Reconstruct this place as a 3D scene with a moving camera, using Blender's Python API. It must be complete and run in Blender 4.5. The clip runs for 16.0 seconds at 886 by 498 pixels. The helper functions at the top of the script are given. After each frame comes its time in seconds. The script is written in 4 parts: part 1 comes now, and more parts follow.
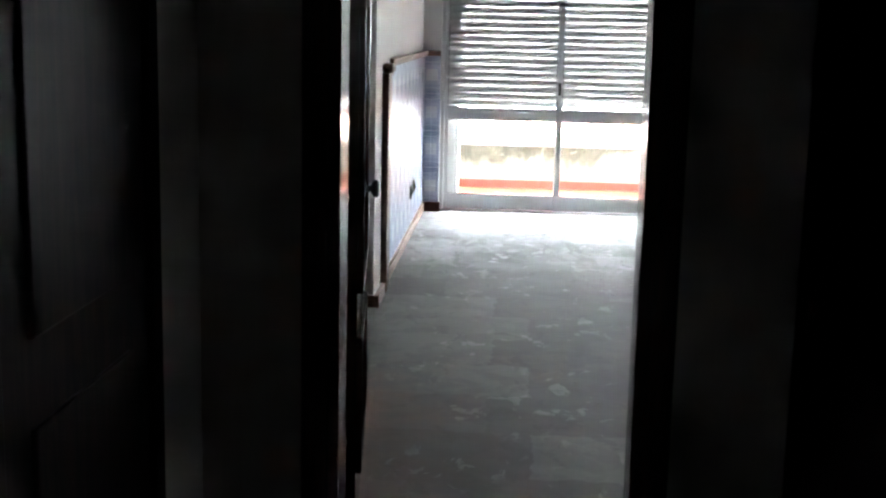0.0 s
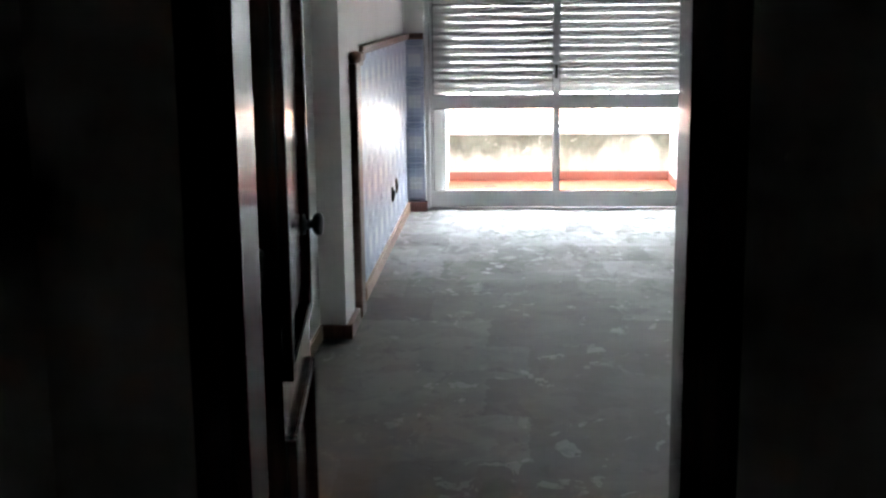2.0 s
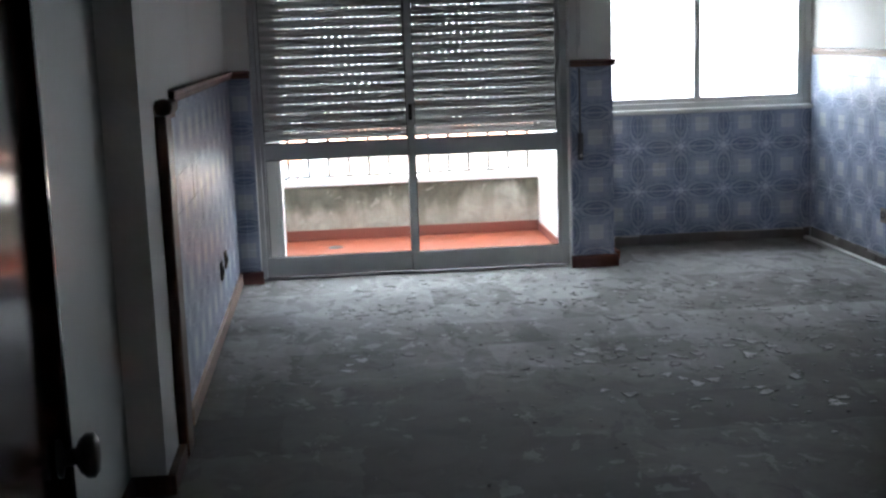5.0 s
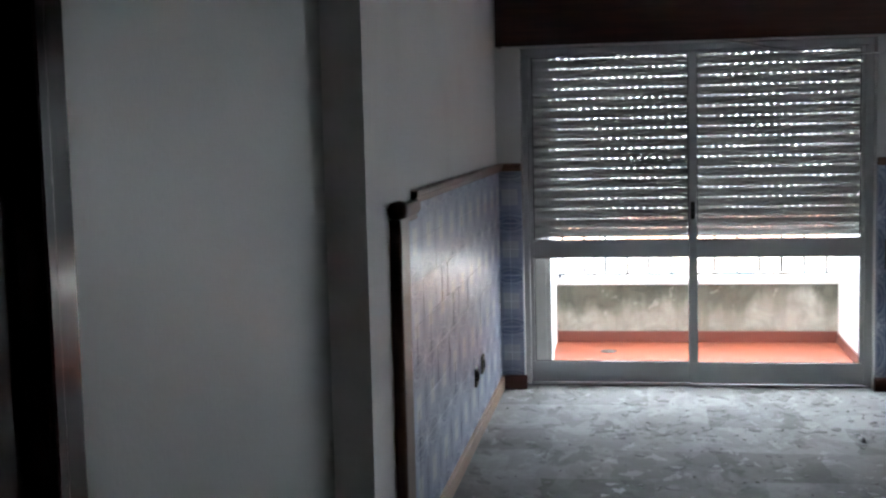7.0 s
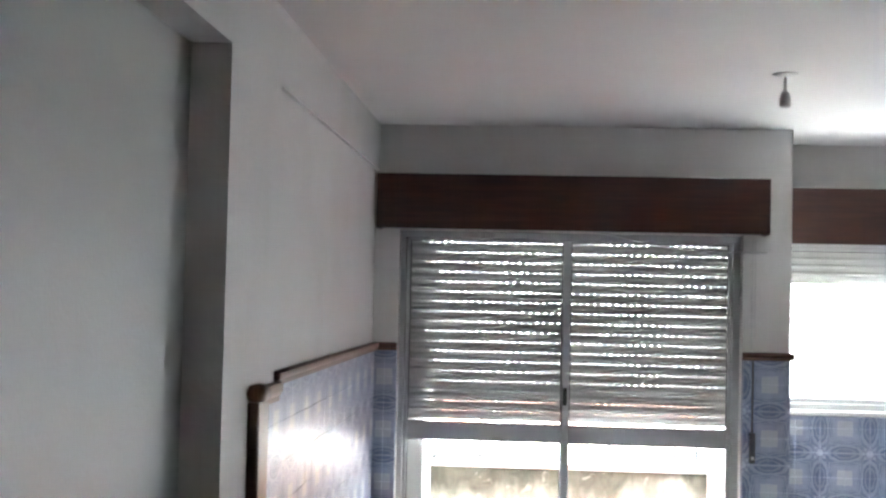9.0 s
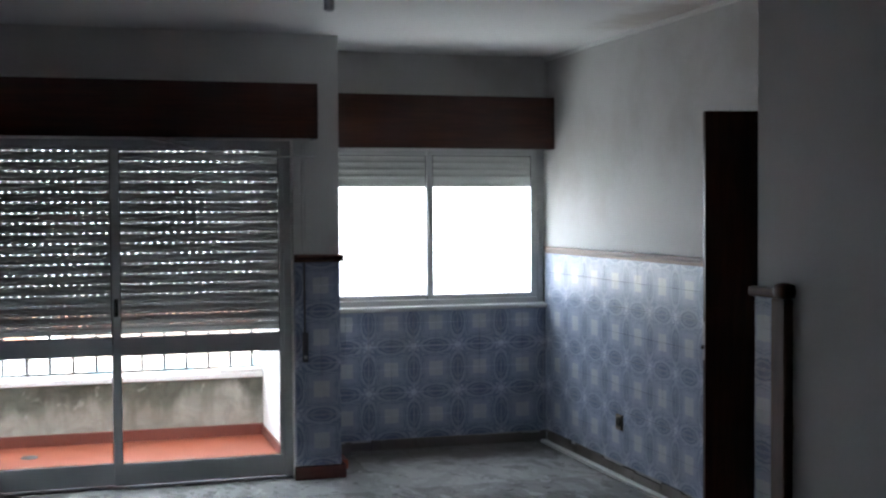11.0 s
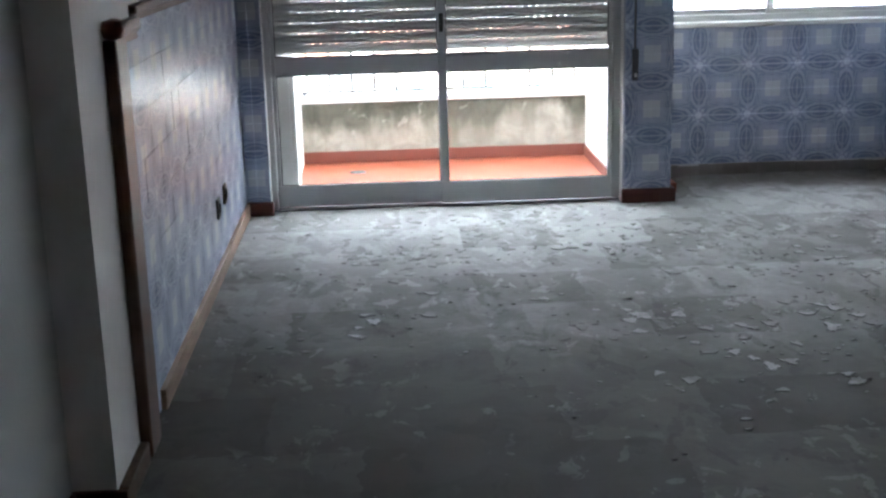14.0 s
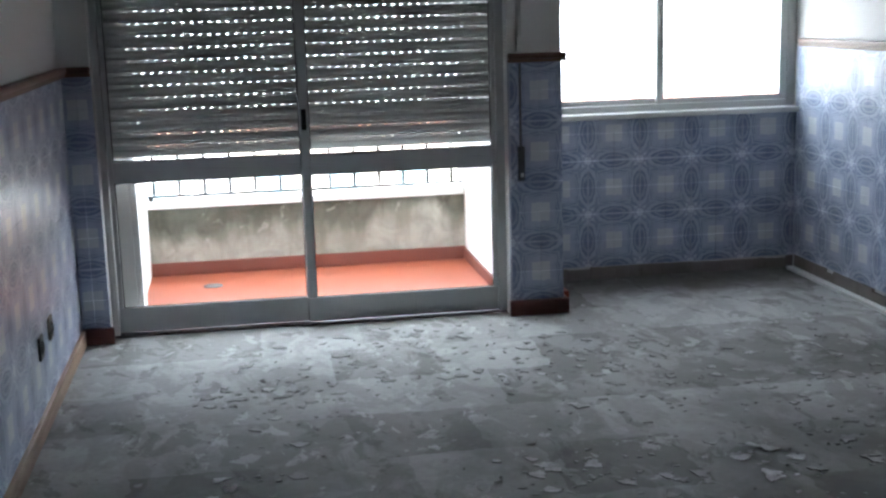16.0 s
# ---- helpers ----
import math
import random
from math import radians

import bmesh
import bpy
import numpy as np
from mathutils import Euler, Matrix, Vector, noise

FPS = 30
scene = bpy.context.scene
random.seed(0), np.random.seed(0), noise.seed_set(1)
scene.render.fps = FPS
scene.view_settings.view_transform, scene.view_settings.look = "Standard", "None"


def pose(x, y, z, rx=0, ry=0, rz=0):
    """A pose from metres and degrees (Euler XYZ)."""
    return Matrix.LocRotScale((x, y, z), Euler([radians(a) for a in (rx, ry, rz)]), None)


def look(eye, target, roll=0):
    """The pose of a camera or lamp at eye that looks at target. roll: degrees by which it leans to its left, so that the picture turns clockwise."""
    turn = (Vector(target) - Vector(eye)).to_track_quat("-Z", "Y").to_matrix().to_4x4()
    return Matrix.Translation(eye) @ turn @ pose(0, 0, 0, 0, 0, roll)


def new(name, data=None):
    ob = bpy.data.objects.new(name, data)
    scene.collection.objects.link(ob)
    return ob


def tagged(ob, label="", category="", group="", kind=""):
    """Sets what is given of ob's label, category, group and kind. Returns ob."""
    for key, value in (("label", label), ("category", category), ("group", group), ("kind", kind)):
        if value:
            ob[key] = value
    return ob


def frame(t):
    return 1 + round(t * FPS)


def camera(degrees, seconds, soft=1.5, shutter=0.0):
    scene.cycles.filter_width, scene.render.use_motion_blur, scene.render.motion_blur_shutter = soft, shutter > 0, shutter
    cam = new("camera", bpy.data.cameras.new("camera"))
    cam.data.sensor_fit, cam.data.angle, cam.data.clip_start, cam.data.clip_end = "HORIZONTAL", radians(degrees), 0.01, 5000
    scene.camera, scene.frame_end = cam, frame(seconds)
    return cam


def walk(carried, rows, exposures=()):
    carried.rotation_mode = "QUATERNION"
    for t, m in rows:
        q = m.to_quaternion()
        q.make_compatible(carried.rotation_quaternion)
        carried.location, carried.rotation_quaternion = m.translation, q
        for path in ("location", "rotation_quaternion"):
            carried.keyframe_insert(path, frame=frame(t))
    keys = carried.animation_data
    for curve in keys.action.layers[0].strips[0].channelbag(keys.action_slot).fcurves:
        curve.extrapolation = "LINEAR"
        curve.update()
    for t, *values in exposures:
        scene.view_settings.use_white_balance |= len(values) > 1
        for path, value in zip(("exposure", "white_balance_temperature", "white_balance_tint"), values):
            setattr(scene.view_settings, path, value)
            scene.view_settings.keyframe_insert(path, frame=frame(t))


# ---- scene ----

cam = camera(39.6, 16.0, soft=2.5)
PATH = [
    (0, (0.790, -10.100, 1.512), (0.683, -8.135, 1.157), 1.3),
    (0.5, (0.822, -9.972, 1.517), (0.748, -8.006, 1.156), 0.6),
    (1, (0.79, -9.658, 1.511), (0.81, -7.691, 1.149), -0.7),
    (1.5, (0.787, -9.4, 1.5), (0.82, -7.437, 1.114), -0.9),
    (2, (0.825, -9.107, 1.513), (0.715, -7.148, 1.126), -0.7),
    (2.5, (0.79, -8.782, 1.488), (0.717, -6.817, 1.121), -0.1),
    (3, (0.73, -8.539, 1.499), (0.765, -6.578, 1.109), -1.6),
    (3.2, (0.723, -8.444, 1.49), (0.769, -6.485, 1.087), -1.4),
    (5.3, (0.673, -7.503, 1.499), (0.848, -5.536, 1.178), -2.1),
    (5.5, (0.704, -7.404, 1.504), (0.803, -5.429, 1.2), -2.0),
    (6, (0.781, -7.2, 1.506), (0.605, -5.227, 1.229), -0.0),
    (6.5, (0.827, -7.178, 1.505), (0.525, -5.221, 1.22), -1.0),
    (7, (0.832, -7.117, 1.543), (0.524, -5.151, 1.345), -1.4),
    (7.5, (0.857, -7.073, 1.568), (0.509, -5.104, 1.516), -1.4),
    (8, (0.888, -7.102, 1.616), (0.495, -5.143, 1.708), -0.5),
    (8.5, (0.911, -7.139, 1.625), (0.533, -5.185, 1.823), 0.2),
    (8.8, (0.937, -7.138, 1.605), (0.661, -5.16, 1.714), 0.4),
    (9, (0.929, -7.128, 1.605), (0.792, -5.134, 1.679), 1.3),
    (9.5, (0.9, -7.085, 1.606), (1.05, -5.091, 1.626), 2.6),
    (10, (0.94, -7.099, 1.607), (1.289, -5.13, 1.628), 1.9),
    (10.2, (0.943, -7.1, 1.606), (1.363, -5.144, 1.625), 1.7),
    (12.3, (0.86, -7.04, 1.526), (1.508, -5.177, 1.192), -0.8),
    (12.5, (0.831, -7.031, 1.533), (1.452, -5.168, 1.153), -0.7),
    (13, (0.795, -7.019, 1.557), (1.242, -5.126, 1.095), -0.4),
    (13.5, (0.789, -6.947, 1.539), (1.061, -5.025, 1.057), -1.0),
    (14, (0.821, -6.756, 1.527), (0.912, -4.823, 1.023), -1.5),
    (14.5, (0.908, -6.602, 1.531), (0.931, -4.661, 1.05), -0.1),
    (15, (0.904, -6.378, 1.516), (1.085, -4.447, 1.026), 0.4),
    (15.5, (0.862, -6.172, 1.538), (1.143, -4.252, 1.053), -2.0),
    (16, (0.859, -5.957, 1.551), (1.172, -4.019, 1.164), -1.6),
]
walk(cam, [(t, look(eye, target, roll)) for t, eye, target, roll in PATH],
     exposures=[
         (0.0, 6.98, 6250, 9), (1.5, 6.64, 6250, 9), (3.2, 6.05, 6200, 9), (5.3, 4.75, 6000, 9), (6.5, 4.95, 6000, 9), (7.5, 5.35, 6150, 9),
         (8.0, 5.7, 6300, 10), (8.5, 6.25, 6350, 11), (9.0, 6.4, 6300, 10), (9.5, 5.65, 6200, 10), (10.0, 4.55, 5950, 9), (10.2, 4.3, 5950, 9), (12.5, 4.9, 5900, 8),
         (13.0, 5.4, 5970, 8), (13.5, 5.45, 5970, 8), (14.5, 5.38, 6000, 9), (15.5, 5.2, 5950, 9), (16.0, 4.9, 5950, 8)])

# ---- light: an overcast day behind the balcony ----
SUN_UP, SUN_AZ = 55, 200
world = bpy.data.worlds.new("sky")
scene.world = world
world.use_nodes = True
wn = world.node_tree
sky = wn.nodes.new("ShaderNodeTexSky")
sky.sky_type = "NISHITA"
sky.sun_disc = False
sky.sun_elevation = radians(SUN_UP)
sky.sun_rotation = radians(SUN_AZ)
sky.dust_density = 6.0
cloud = wn.nodes.new("ShaderNodeMix")
cloud.data_type = "RGBA"
cloud.inputs[0].default_value = 0.85
cloud.inputs[7].default_value = (4.0, 4.08, 4.2, 1)
wn.links.new(sky.outputs[0], cloud.inputs[6])
wn.links.new(cloud.outputs[2], wn.nodes["Background"].inputs[0])
wn.nodes["Background"].inputs[1].default_value = 0.12
sun_data = bpy.data.lights.new("sun", "SUN")
sun_data.energy, sun_data.angle, sun_data.color = 1.4, radians(40), (1.0, 0.97, 0.93)
sun = new("sun", sun_data)
sun_from = Vector((math.sin(radians(SUN_AZ)) * math.cos(radians(SUN_UP)),
                   math.cos(radians(SUN_AZ)) * math.cos(radians(SUN_UP)), math.sin(radians(SUN_UP))))
sun.matrix_world = look(sun_from * 30, (0, 0, 0))


# ---- materials ----
class Nodes:
    """A short way to write a node tree."""

    def __init__(self, name):
        self.mat = bpy.data.materials.new(name)
        self.mat.use_nodes = True
        self.tree = self.mat.node_tree
        self.bsdf = self.tree.nodes["Principled BSDF"]

    def put(self, socket, value):
        if isinstance(value, bpy.types.NodeSocket):
            self.tree.links.new(value, socket)
        elif value is not None:
            socket.default_value = value

    def add(self, kind, out=0, settings=None, **values):
        node = self.tree.nodes.new(kind)
        for key, value in (settings or {}).items():
            setattr(node, key, value)
        for key, value in values.items():
            self.put(node.inputs[key.replace("_", " ")], value)
        return node.outputs[out]

    def m(self, op, a, b=0.0, c=0.0):
        node = self.tree.nodes.new("ShaderNodeMath")
        node.operation = op
        for socket, value in zip(node.inputs, (a, b, c)):
            self.put(socket, value)
        return node.outputs[0]

    def coords(self):
        return self.add("ShaderNodeTexCoord", 3)

    def place(self):
        return self.add("ShaderNodeNewGeometry", 0)

    def noise(self, vector, scale, detail=4.0, rough=0.55, distort=0.0):
        return self.add("ShaderNodeTexNoise", 0, Vector=vector, Scale=scale, Detail=detail, Roughness=rough, Distortion=distort)

    def ramp(self, value, lo, hi):
        return self.add("ShaderNodeMapRange", 0, {"interpolation_type": "SMOOTHSTEP"}, Value=value, From_Min=lo, From_Max=hi)

    def mix(self, factor, a, b, blend="MIX"):
        node = self.tree.nodes.new("ShaderNodeMix")
        node.data_type, node.blend_type = "RGBA", blend
        self.put(node.inputs[0], factor)
        self.put(node.inputs[6], a if isinstance(a, bpy.types.NodeSocket) else (*a, 1))
        self.put(node.inputs[7], b if isinstance(b, bpy.types.NodeSocket) else (*b, 1))
        return node.outputs[2]

    def done(self, color, rough=0.6, metal=0.0, bump=None, bump_size=0.002, strength=0.6):
        self.put(self.bsdf.inputs["Base Color"], color if isinstance(color, bpy.types.NodeSocket) else (*color, 1))
        self.put(self.bsdf.inputs["Roughness"], rough)
        self.bsdf.inputs["Metallic"].default_value = metal
        if bump is not None:
            b = self.add("ShaderNodeBump", 0, Height=bump, Distance=bump_size, Strength=strength)
            self.tree.links.new(b, self.bsdf.inputs["Normal"])
        return self.mat


def paint(name, color, rough=0.6, dirt=(0.5, 0.47, 0.42), amount=0.25, bump_size=0.002, grain=60.0):
    n = Nodes(name)
    p = n.place()
    big, fine = n.noise(p, 1.7, 5), n.noise(p, grain, 3)
    c = n.mix(n.m("MULTIPLY", n.ramp(big, 0.45, 0.75), amount), color, dirt)
    c = n.mix(n.m("MULTIPLY", n.ramp(fine, 0.3, 0.8), 0.10), c, (color[0] * 0.8, color[1] * 0.8, color[2] * 0.8))
    return n.done(c, n.m("ADD", rough - 0.05, n.m("MULTIPLY", big, 0.1)), 0.0, n.m("ADD", fine, n.m("MULTIPLY", big, 3.0)), bump_size)


def wood(name, dark, light, rough=0.3, axis=2, stretch=14.0):
    n = Nodes(name)
    p = n.coords()
    scale = [1.0 * stretch] * 3
    scale[axis] = 1.0
    q = n.add("ShaderNodeMapping", 0, Vector=p, Scale=scale)
    grain, fine = n.noise(q, 3.0, 6, 0.65, 0.6), n.noise(q, 16.0, 4)
    c = n.mix(n.ramp(grain, 0.3, 0.7), dark, light)
    c = n.mix(n.m("MULTIPLY", n.ramp(fine, 0.5, 0.75), 0.45), c, dark)
    wear = n.noise(p, 5.0, 5)
    return n.done(c, n.m("ADD", rough - 0.06, n.m("MULTIPLY", wear, 0.10)), 0.0, fine, 0.0003, 0.3)


def azulejo():
    """Glazed tile: a quarter of a motif with a pale square at (0, 0) and a star at (1, 1)."""
    n = Nodes("azulejo_glaze")
    uv = n.add("ShaderNodeUVMap", 0, {"uv_map": "UVMap"})
    sep = n.tree.nodes.new("ShaderNodeSeparateXYZ")
    n.tree.links.new(uv, sep.inputs[0])
    u, v = sep.outputs[0], sep.outputs[1]
    hand = n.noise(n.place(), 45.0, 3)
    wob = n.m("MULTIPLY", n.m("SUBTRACT", hand, 0.5), 0.10)
    u, v = n.m("ADD", u, wob), n.m("SUBTRACT", v, wob)

    def dist(cx, cy, sx=1.0, sy=1.0):
        return n.m("SQRT", n.m("ADD", n.m("POWER", n.m("MULTIPLY", n.m("SUBTRACT", u, cx), sx), 2.0),
                               n.m("POWER", n.m("MULTIPLY", n.m("SUBTRACT", v, cy), sy), 2.0)))

    def line(d, r, w):
        return n.m("SUBTRACT", 1.0, n.ramp(n.m("ABSOLUTE", n.m("SUBTRACT", d, r)), w * 0.5, w))

    big = n.m("MAXIMUM", u, v)
    square = n.m("SUBTRACT", 1.0, n.ramp(big, 0.29, 0.33))
    # eight-petalled star round a pale boss
    du, dv = n.m("SUBTRACT", 1.0, u), n.m("SUBTRACT", 1.0, v)
    r = dist(1.0, 1.0)
    theta = n.m("ARCTAN2", dv, du)
    petal = n.m("ADD", 0.22, n.m("MULTIPLY", n.m("COSINE", n.m("MULTIPLY", theta, 8.0)), 0.09))
    star = n.m("SUBTRACT", 1.0, n.ramp(n.m("SUBTRACT", r, petal), -0.04, 0.03))
    star = n.m("MULTIPLY", star, n.m("SUBTRACT", 1.0, n.m("MULTIPLY", line(r, 0.19, 0.05), 0.6)))
    # almond medallions along the edges between two stars
    oval_a, oval_b = dist(1.0, 0.0, 3.2, 1.5), dist(0.0, 1.0, 1.5, 3.2)
    near = n.m("MINIMUM", oval_a, oval_b)
    lines = n.m("MAXIMUM", line(near, 1.0, 0.16), n.m("MULTIPLY", line(near, 0.62, 0.13), 0.7))
    rib = n.m("MAXIMUM", n.m("MULTIPLY", line(v, 1.0, 0.05), n.ramp(oval_b, 1.0, 0.9)), n.m("MULTIPLY", line(u, 1.0, 0.05), n.ramp(oval_a, 1.0, 0.9)))
    lines = n.m("MAXIMUM", lines, n.m("MULTIPLY", rib, 0.8))
    sprig = n.ramp(n.m("SINE", n.m("MULTIPLY", n.m("ADD", dist(0.62, 0.62), near), 21.0)), 0.2, 0.9)
    sprig = n.m("MULTIPLY", sprig, n.ramp(near, 1.0, 1.2))
    lines = n.m("MAXIMUM", n.m("MULTIPLY", lines, 0.45), n.m("MULTIPLY", sprig, 0.50))
    field = n.m("MULTIPLY", n.m("SUBTRACT", 1.0, n.ramp(big, 0.44, 0.58)), 0.36)
    pale = n.m("MAXIMUM", n.m("MAXIMUM", square, field), n.m("MAXIMUM", star, lines))
    wash = n.noise(n.place(), 22.0, 4)
    blue = n.mix(n.ramp(wash, 0.3, 0.7), (0.23, 0.28, 0.43), (0.34, 0.39, 0.52))
    deep = n.m("SUBTRACT", 1.0, n.ramp(near, 0.8, 1.05))
    blue = n.mix(n.m("MULTIPLY", deep, 0.55), blue, (0.125, 0.165, 0.31))
    c = n.mix(pale, blue, (0.66, 0.71, 0.78))
    c = n.mix(square, c, (0.64, 0.67, 0.69))
    info = n.add("ShaderNodeObjectInfo", 5)
    c = n.mix(n.m("MULTIPLY", info, 0.14), c, (0.42, 0.44, 0.47))
    dirt = n.ramp(n.noise(n.place(), 2.3, 6, 0.6), 0.5, 0.8)
    c = n.mix(n.m("MULTIPLY", dirt, 0.25), c, (0.33, 0.31, 0.29))
    rough = n.m("ADD", 0.31, n.m("MULTIPLY", n.noise(n.place(), 6.0, 4), 0.14))
    return n.done(c, rough, 0.0, n.noise(n.place(), 14.0, 2), 0.0008, 0.5)


def screed():
    """Bare screed after lifted flooring: glue patches, scraped areas, stains, painted-in window light."""
    n = Nodes("bare_screed")
    p = n.place()
    big, mid, fine = n.noise(p, 0.9, 6, 0.62, 0.4), n.noise(p, 4.5, 6, 0.65, 0.5), n.noise(p, 38.0, 5, 0.7)
    warp = n.add("ShaderNodeVectorMath", 0, {"operation": "ADD"})
    node = warp.node
    n.tree.links.new(p, node.inputs[0])
    jig = n.add("ShaderNodeTexNoise", 1, Vector=p, Scale=11.0, Detail=6.0)
    half = n.add("ShaderNodeVectorMath", 0, {"operation": "SCALE"})
    n.tree.links.new(jig, half.node.inputs[0])
    half.node.inputs[3].default_value = 0.085
    n.tree.links.new(half, node.inputs[1])
    boards = n.add("ShaderNodeTexBrick", 0, {"offset": 0.37, "squash": 1.0}, Vector=warp, Color1=(0, 0, 0, 1), Color2=(1, 1, 1, 1),
                   Mortar=(0.25, 0.25, 0.25, 1), Scale=1.0, Mortar_Size=0.0, Brick_Width=0.47, Row_Height=0.47)
    patch = n.ramp(boards, 0.2, 0.8)
    c = n.mix(n.ramp(big, 0.3, 0.7), (0.070, 0.066, 0.056), (0.100, 0.094, 0.082))
    c = n.mix(n.m("MULTIPLY", patch, 0.40), c, (0.175, 0.170, 0.158))
    c = n.mix(n.m("MULTIPLY", n.ramp(mid, 0.44, 0.58), 0.30), c, (0.056, 0.052, 0.046))
    stretch = n.add("ShaderNodeMapping", 0, Vector=p, Scale=(1.15, 0.75, 1.0))
    ragged = n.noise(stretch, 9.0, 8, 0.62, 0.5)
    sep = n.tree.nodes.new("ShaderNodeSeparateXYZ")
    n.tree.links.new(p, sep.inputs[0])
    # glue residue; its rise towards the window paints in the daylight's falloff
    lit_residue = n.ramp(n.m("ADD", sep.outputs[1], n.m("MULTIPLY", n.noise(p, 1.1, 5, 0.6, 0.5), 3.0)), -1.5, 1.0)
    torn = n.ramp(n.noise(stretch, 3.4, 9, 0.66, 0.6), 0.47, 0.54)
    sheet = n.m("MULTIPLY", lit_residue, n.m("ADD", 0.30, n.m("ADD", n.m("MULTIPLY", patch, 0.30), n.m("MULTIPLY", torn, 0.22))))
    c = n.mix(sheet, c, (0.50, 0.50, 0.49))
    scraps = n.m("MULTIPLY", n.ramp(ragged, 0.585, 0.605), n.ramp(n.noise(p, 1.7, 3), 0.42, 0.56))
    # scraps follow the same painted falloff, paler near the window
    c = n.mix(n.m("MULTIPLY", scraps, n.m("ADD", 0.12, n.m("MULTIPLY", lit_residue, 0.50))), c, (0.50, 0.50, 0.485))
    bare = n.m("MULTIPLY", n.ramp(n.noise(stretch, 5.2, 9, 0.64, 0.6), 0.575, 0.605), 0.38)
    c = n.mix(bare, c, (0.055, 0.052, 0.047))
    c = n.mix(n.m("MULTIPLY", n.ramp(fine, 0.35, 0.8), 0.22), c, (0.085, 0.082, 0.077))
    rust = n.m("MULTIPLY", n.m("SUBTRACT", 1.0, n.ramp(n.m("ADD", sep.outputs[0], n.m("MULTIPLY", mid, 0.5)), 0.35, 0.95)),
               n.m("SUBTRACT", 1.0, n.ramp(n.m("ADD", sep.outputs[1], n.m("MULTIPLY", mid, 1.0)), -4.9, -4.0)))
    c = n.mix(n.m("MULTIPLY", rust, 0.5), c, (0.17, 0.085, 0.045))
    # darker brown floor inside the window bay
    bay_brown = n.m("MULTIPLY", n.ramp(n.m("ADD", sep.outputs[1], n.m("MULTIPLY", mid, 0.6)), 0.25, 0.75), n.ramp(sep.outputs[0], 2.3, 2.6))
    c = n.mix(n.m("MULTIPLY", bay_brown, 0.75), c, (0.085, 0.068, 0.055))
    rough = n.m("SUBTRACT", 0.74, n.m("MULTIPLY", scraps, 0.10))
    height = n.m("ADD", n.m("MULTIPLY", fine, 0.6), n.m("SUBTRACT", n.m("MULTIPLY", scraps, 0.7), n.m("MULTIPLY", bare, 0.6)))
    return n.done(c, rough, 0.0, height, 0.0010, 0.5)


def mouldy():
    """Rendered parapet: bare grey-cream with algae hanging down from the coping."""
    n = Nodes("mouldy_render")
    p = n.place()
    sep = n.tree.nodes.new("ShaderNodeSeparateXYZ")
    n.tree.links.new(p, sep.inputs[0])
    mid, fine = n.noise(p, 5.0, 6, 0.65, 0.5), n.noise(p, 30.0, 5, 0.7)
    runs = n.noise(n.add("ShaderNodeMapping", 0, Vector=p, Scale=(9.0, 9.0, 1.3)), 1.0, 4)
    c = n.mix(n.ramp(mid, 0.3, 0.7), (0.30, 0.305, 0.26), (0.50, 0.50, 0.44))
    low = n.noise(p, 1.6, 5, 0.6)
    edge = n.m("ADD", sep.outputs[2], n.m("ADD", n.m("MULTIPLY", n.m("SUBTRACT", runs, 0.5), 0.30), n.m("MULTIPLY", n.m("SUBTRACT", low, 0.5), 0.50)))
    top = n.ramp(edge, 0.25, 0.40)
    film = n.m("MULTIPLY", n.ramp(edge, 0.12, 0.40), 0.45)
    c = n.mix(film, c, (0.14, 0.145, 0.105))
    c = n.mix(n.m("MULTIPLY", top, n.m("ADD", 0.62, n.m("MULTIPLY", n.ramp(mid, 0.35, 0.6), 0.33))), c, (0.060, 0.066, 0.048))
    c = n.mix(n.m("MULTIPLY", n.ramp(runs, 0.5, 0.7), 0.30), c, (0.20, 0.20, 0.155))
    c = n.mix(n.m("MULTIPLY", n.ramp(fine, 0.55, 0.8), 0.35), c, (0.09, 0.095, 0.075))
    pale = n.m("MULTIPLY", n.ramp(n.noise(p, 11.0, 6, 0.7, 0.8), 0.60, 0.68), 0.4)
    c = n.mix(pale, c, (0.55, 0.56, 0.50))
    return n.done(c, 0.9, 0.0, n.m("ADD", fine, mid), 0.004, 0.7)


def ceiling_paint():
    n = Nodes("ceiling_paint")
    p = n.place()
    big, fine = n.noise(p, 1.4, 5), n.noise(p, 70.0, 3)
    away = n.add("ShaderNodeVectorMath", 1, {"operation": "DISTANCE"})
    n.tree.links.new(n.add("ShaderNodeMapping", 0, Vector=p, Scale=(1.6, 0.7, 1.0)), away.node.inputs[0])
    away.node.inputs[1].default_value = (3.90 * 1.6, -1.25 * 0.7, 2.58)
    blotch = n.m("SUBTRACT", 1.0, n.ramp(n.m("ADD", away, n.m("MULTIPLY", n.noise(p, 3.5, 6, 0.65), 0.9)), 0.50, 1.05))
    c = n.mix(n.m("MULTIPLY", n.ramp(big, 0.4, 0.75), 0.15), (0.86, 0.855, 0.84), (0.70, 0.68, 0.65))
    c = n.mix(n.m("MULTIPLY", blotch, 0.6), c, (0.36, 0.29, 0.21))
    return n.done(c, 0.8, 0.0, n.m("ADD", fine, big), 0.002)


def glass_pane():
    n = Nodes("window_glass")
    b = n.bsdf
    b.inputs["Base Color"].default_value = (0.97, 0.985, 0.98, 1)
    b.inputs["Roughness"].default_value = 0.0
    b.inputs["Transmission Weight"].default_value = 1.0
    b.inputs["IOR"].default_value = 1.05
    return n.mat


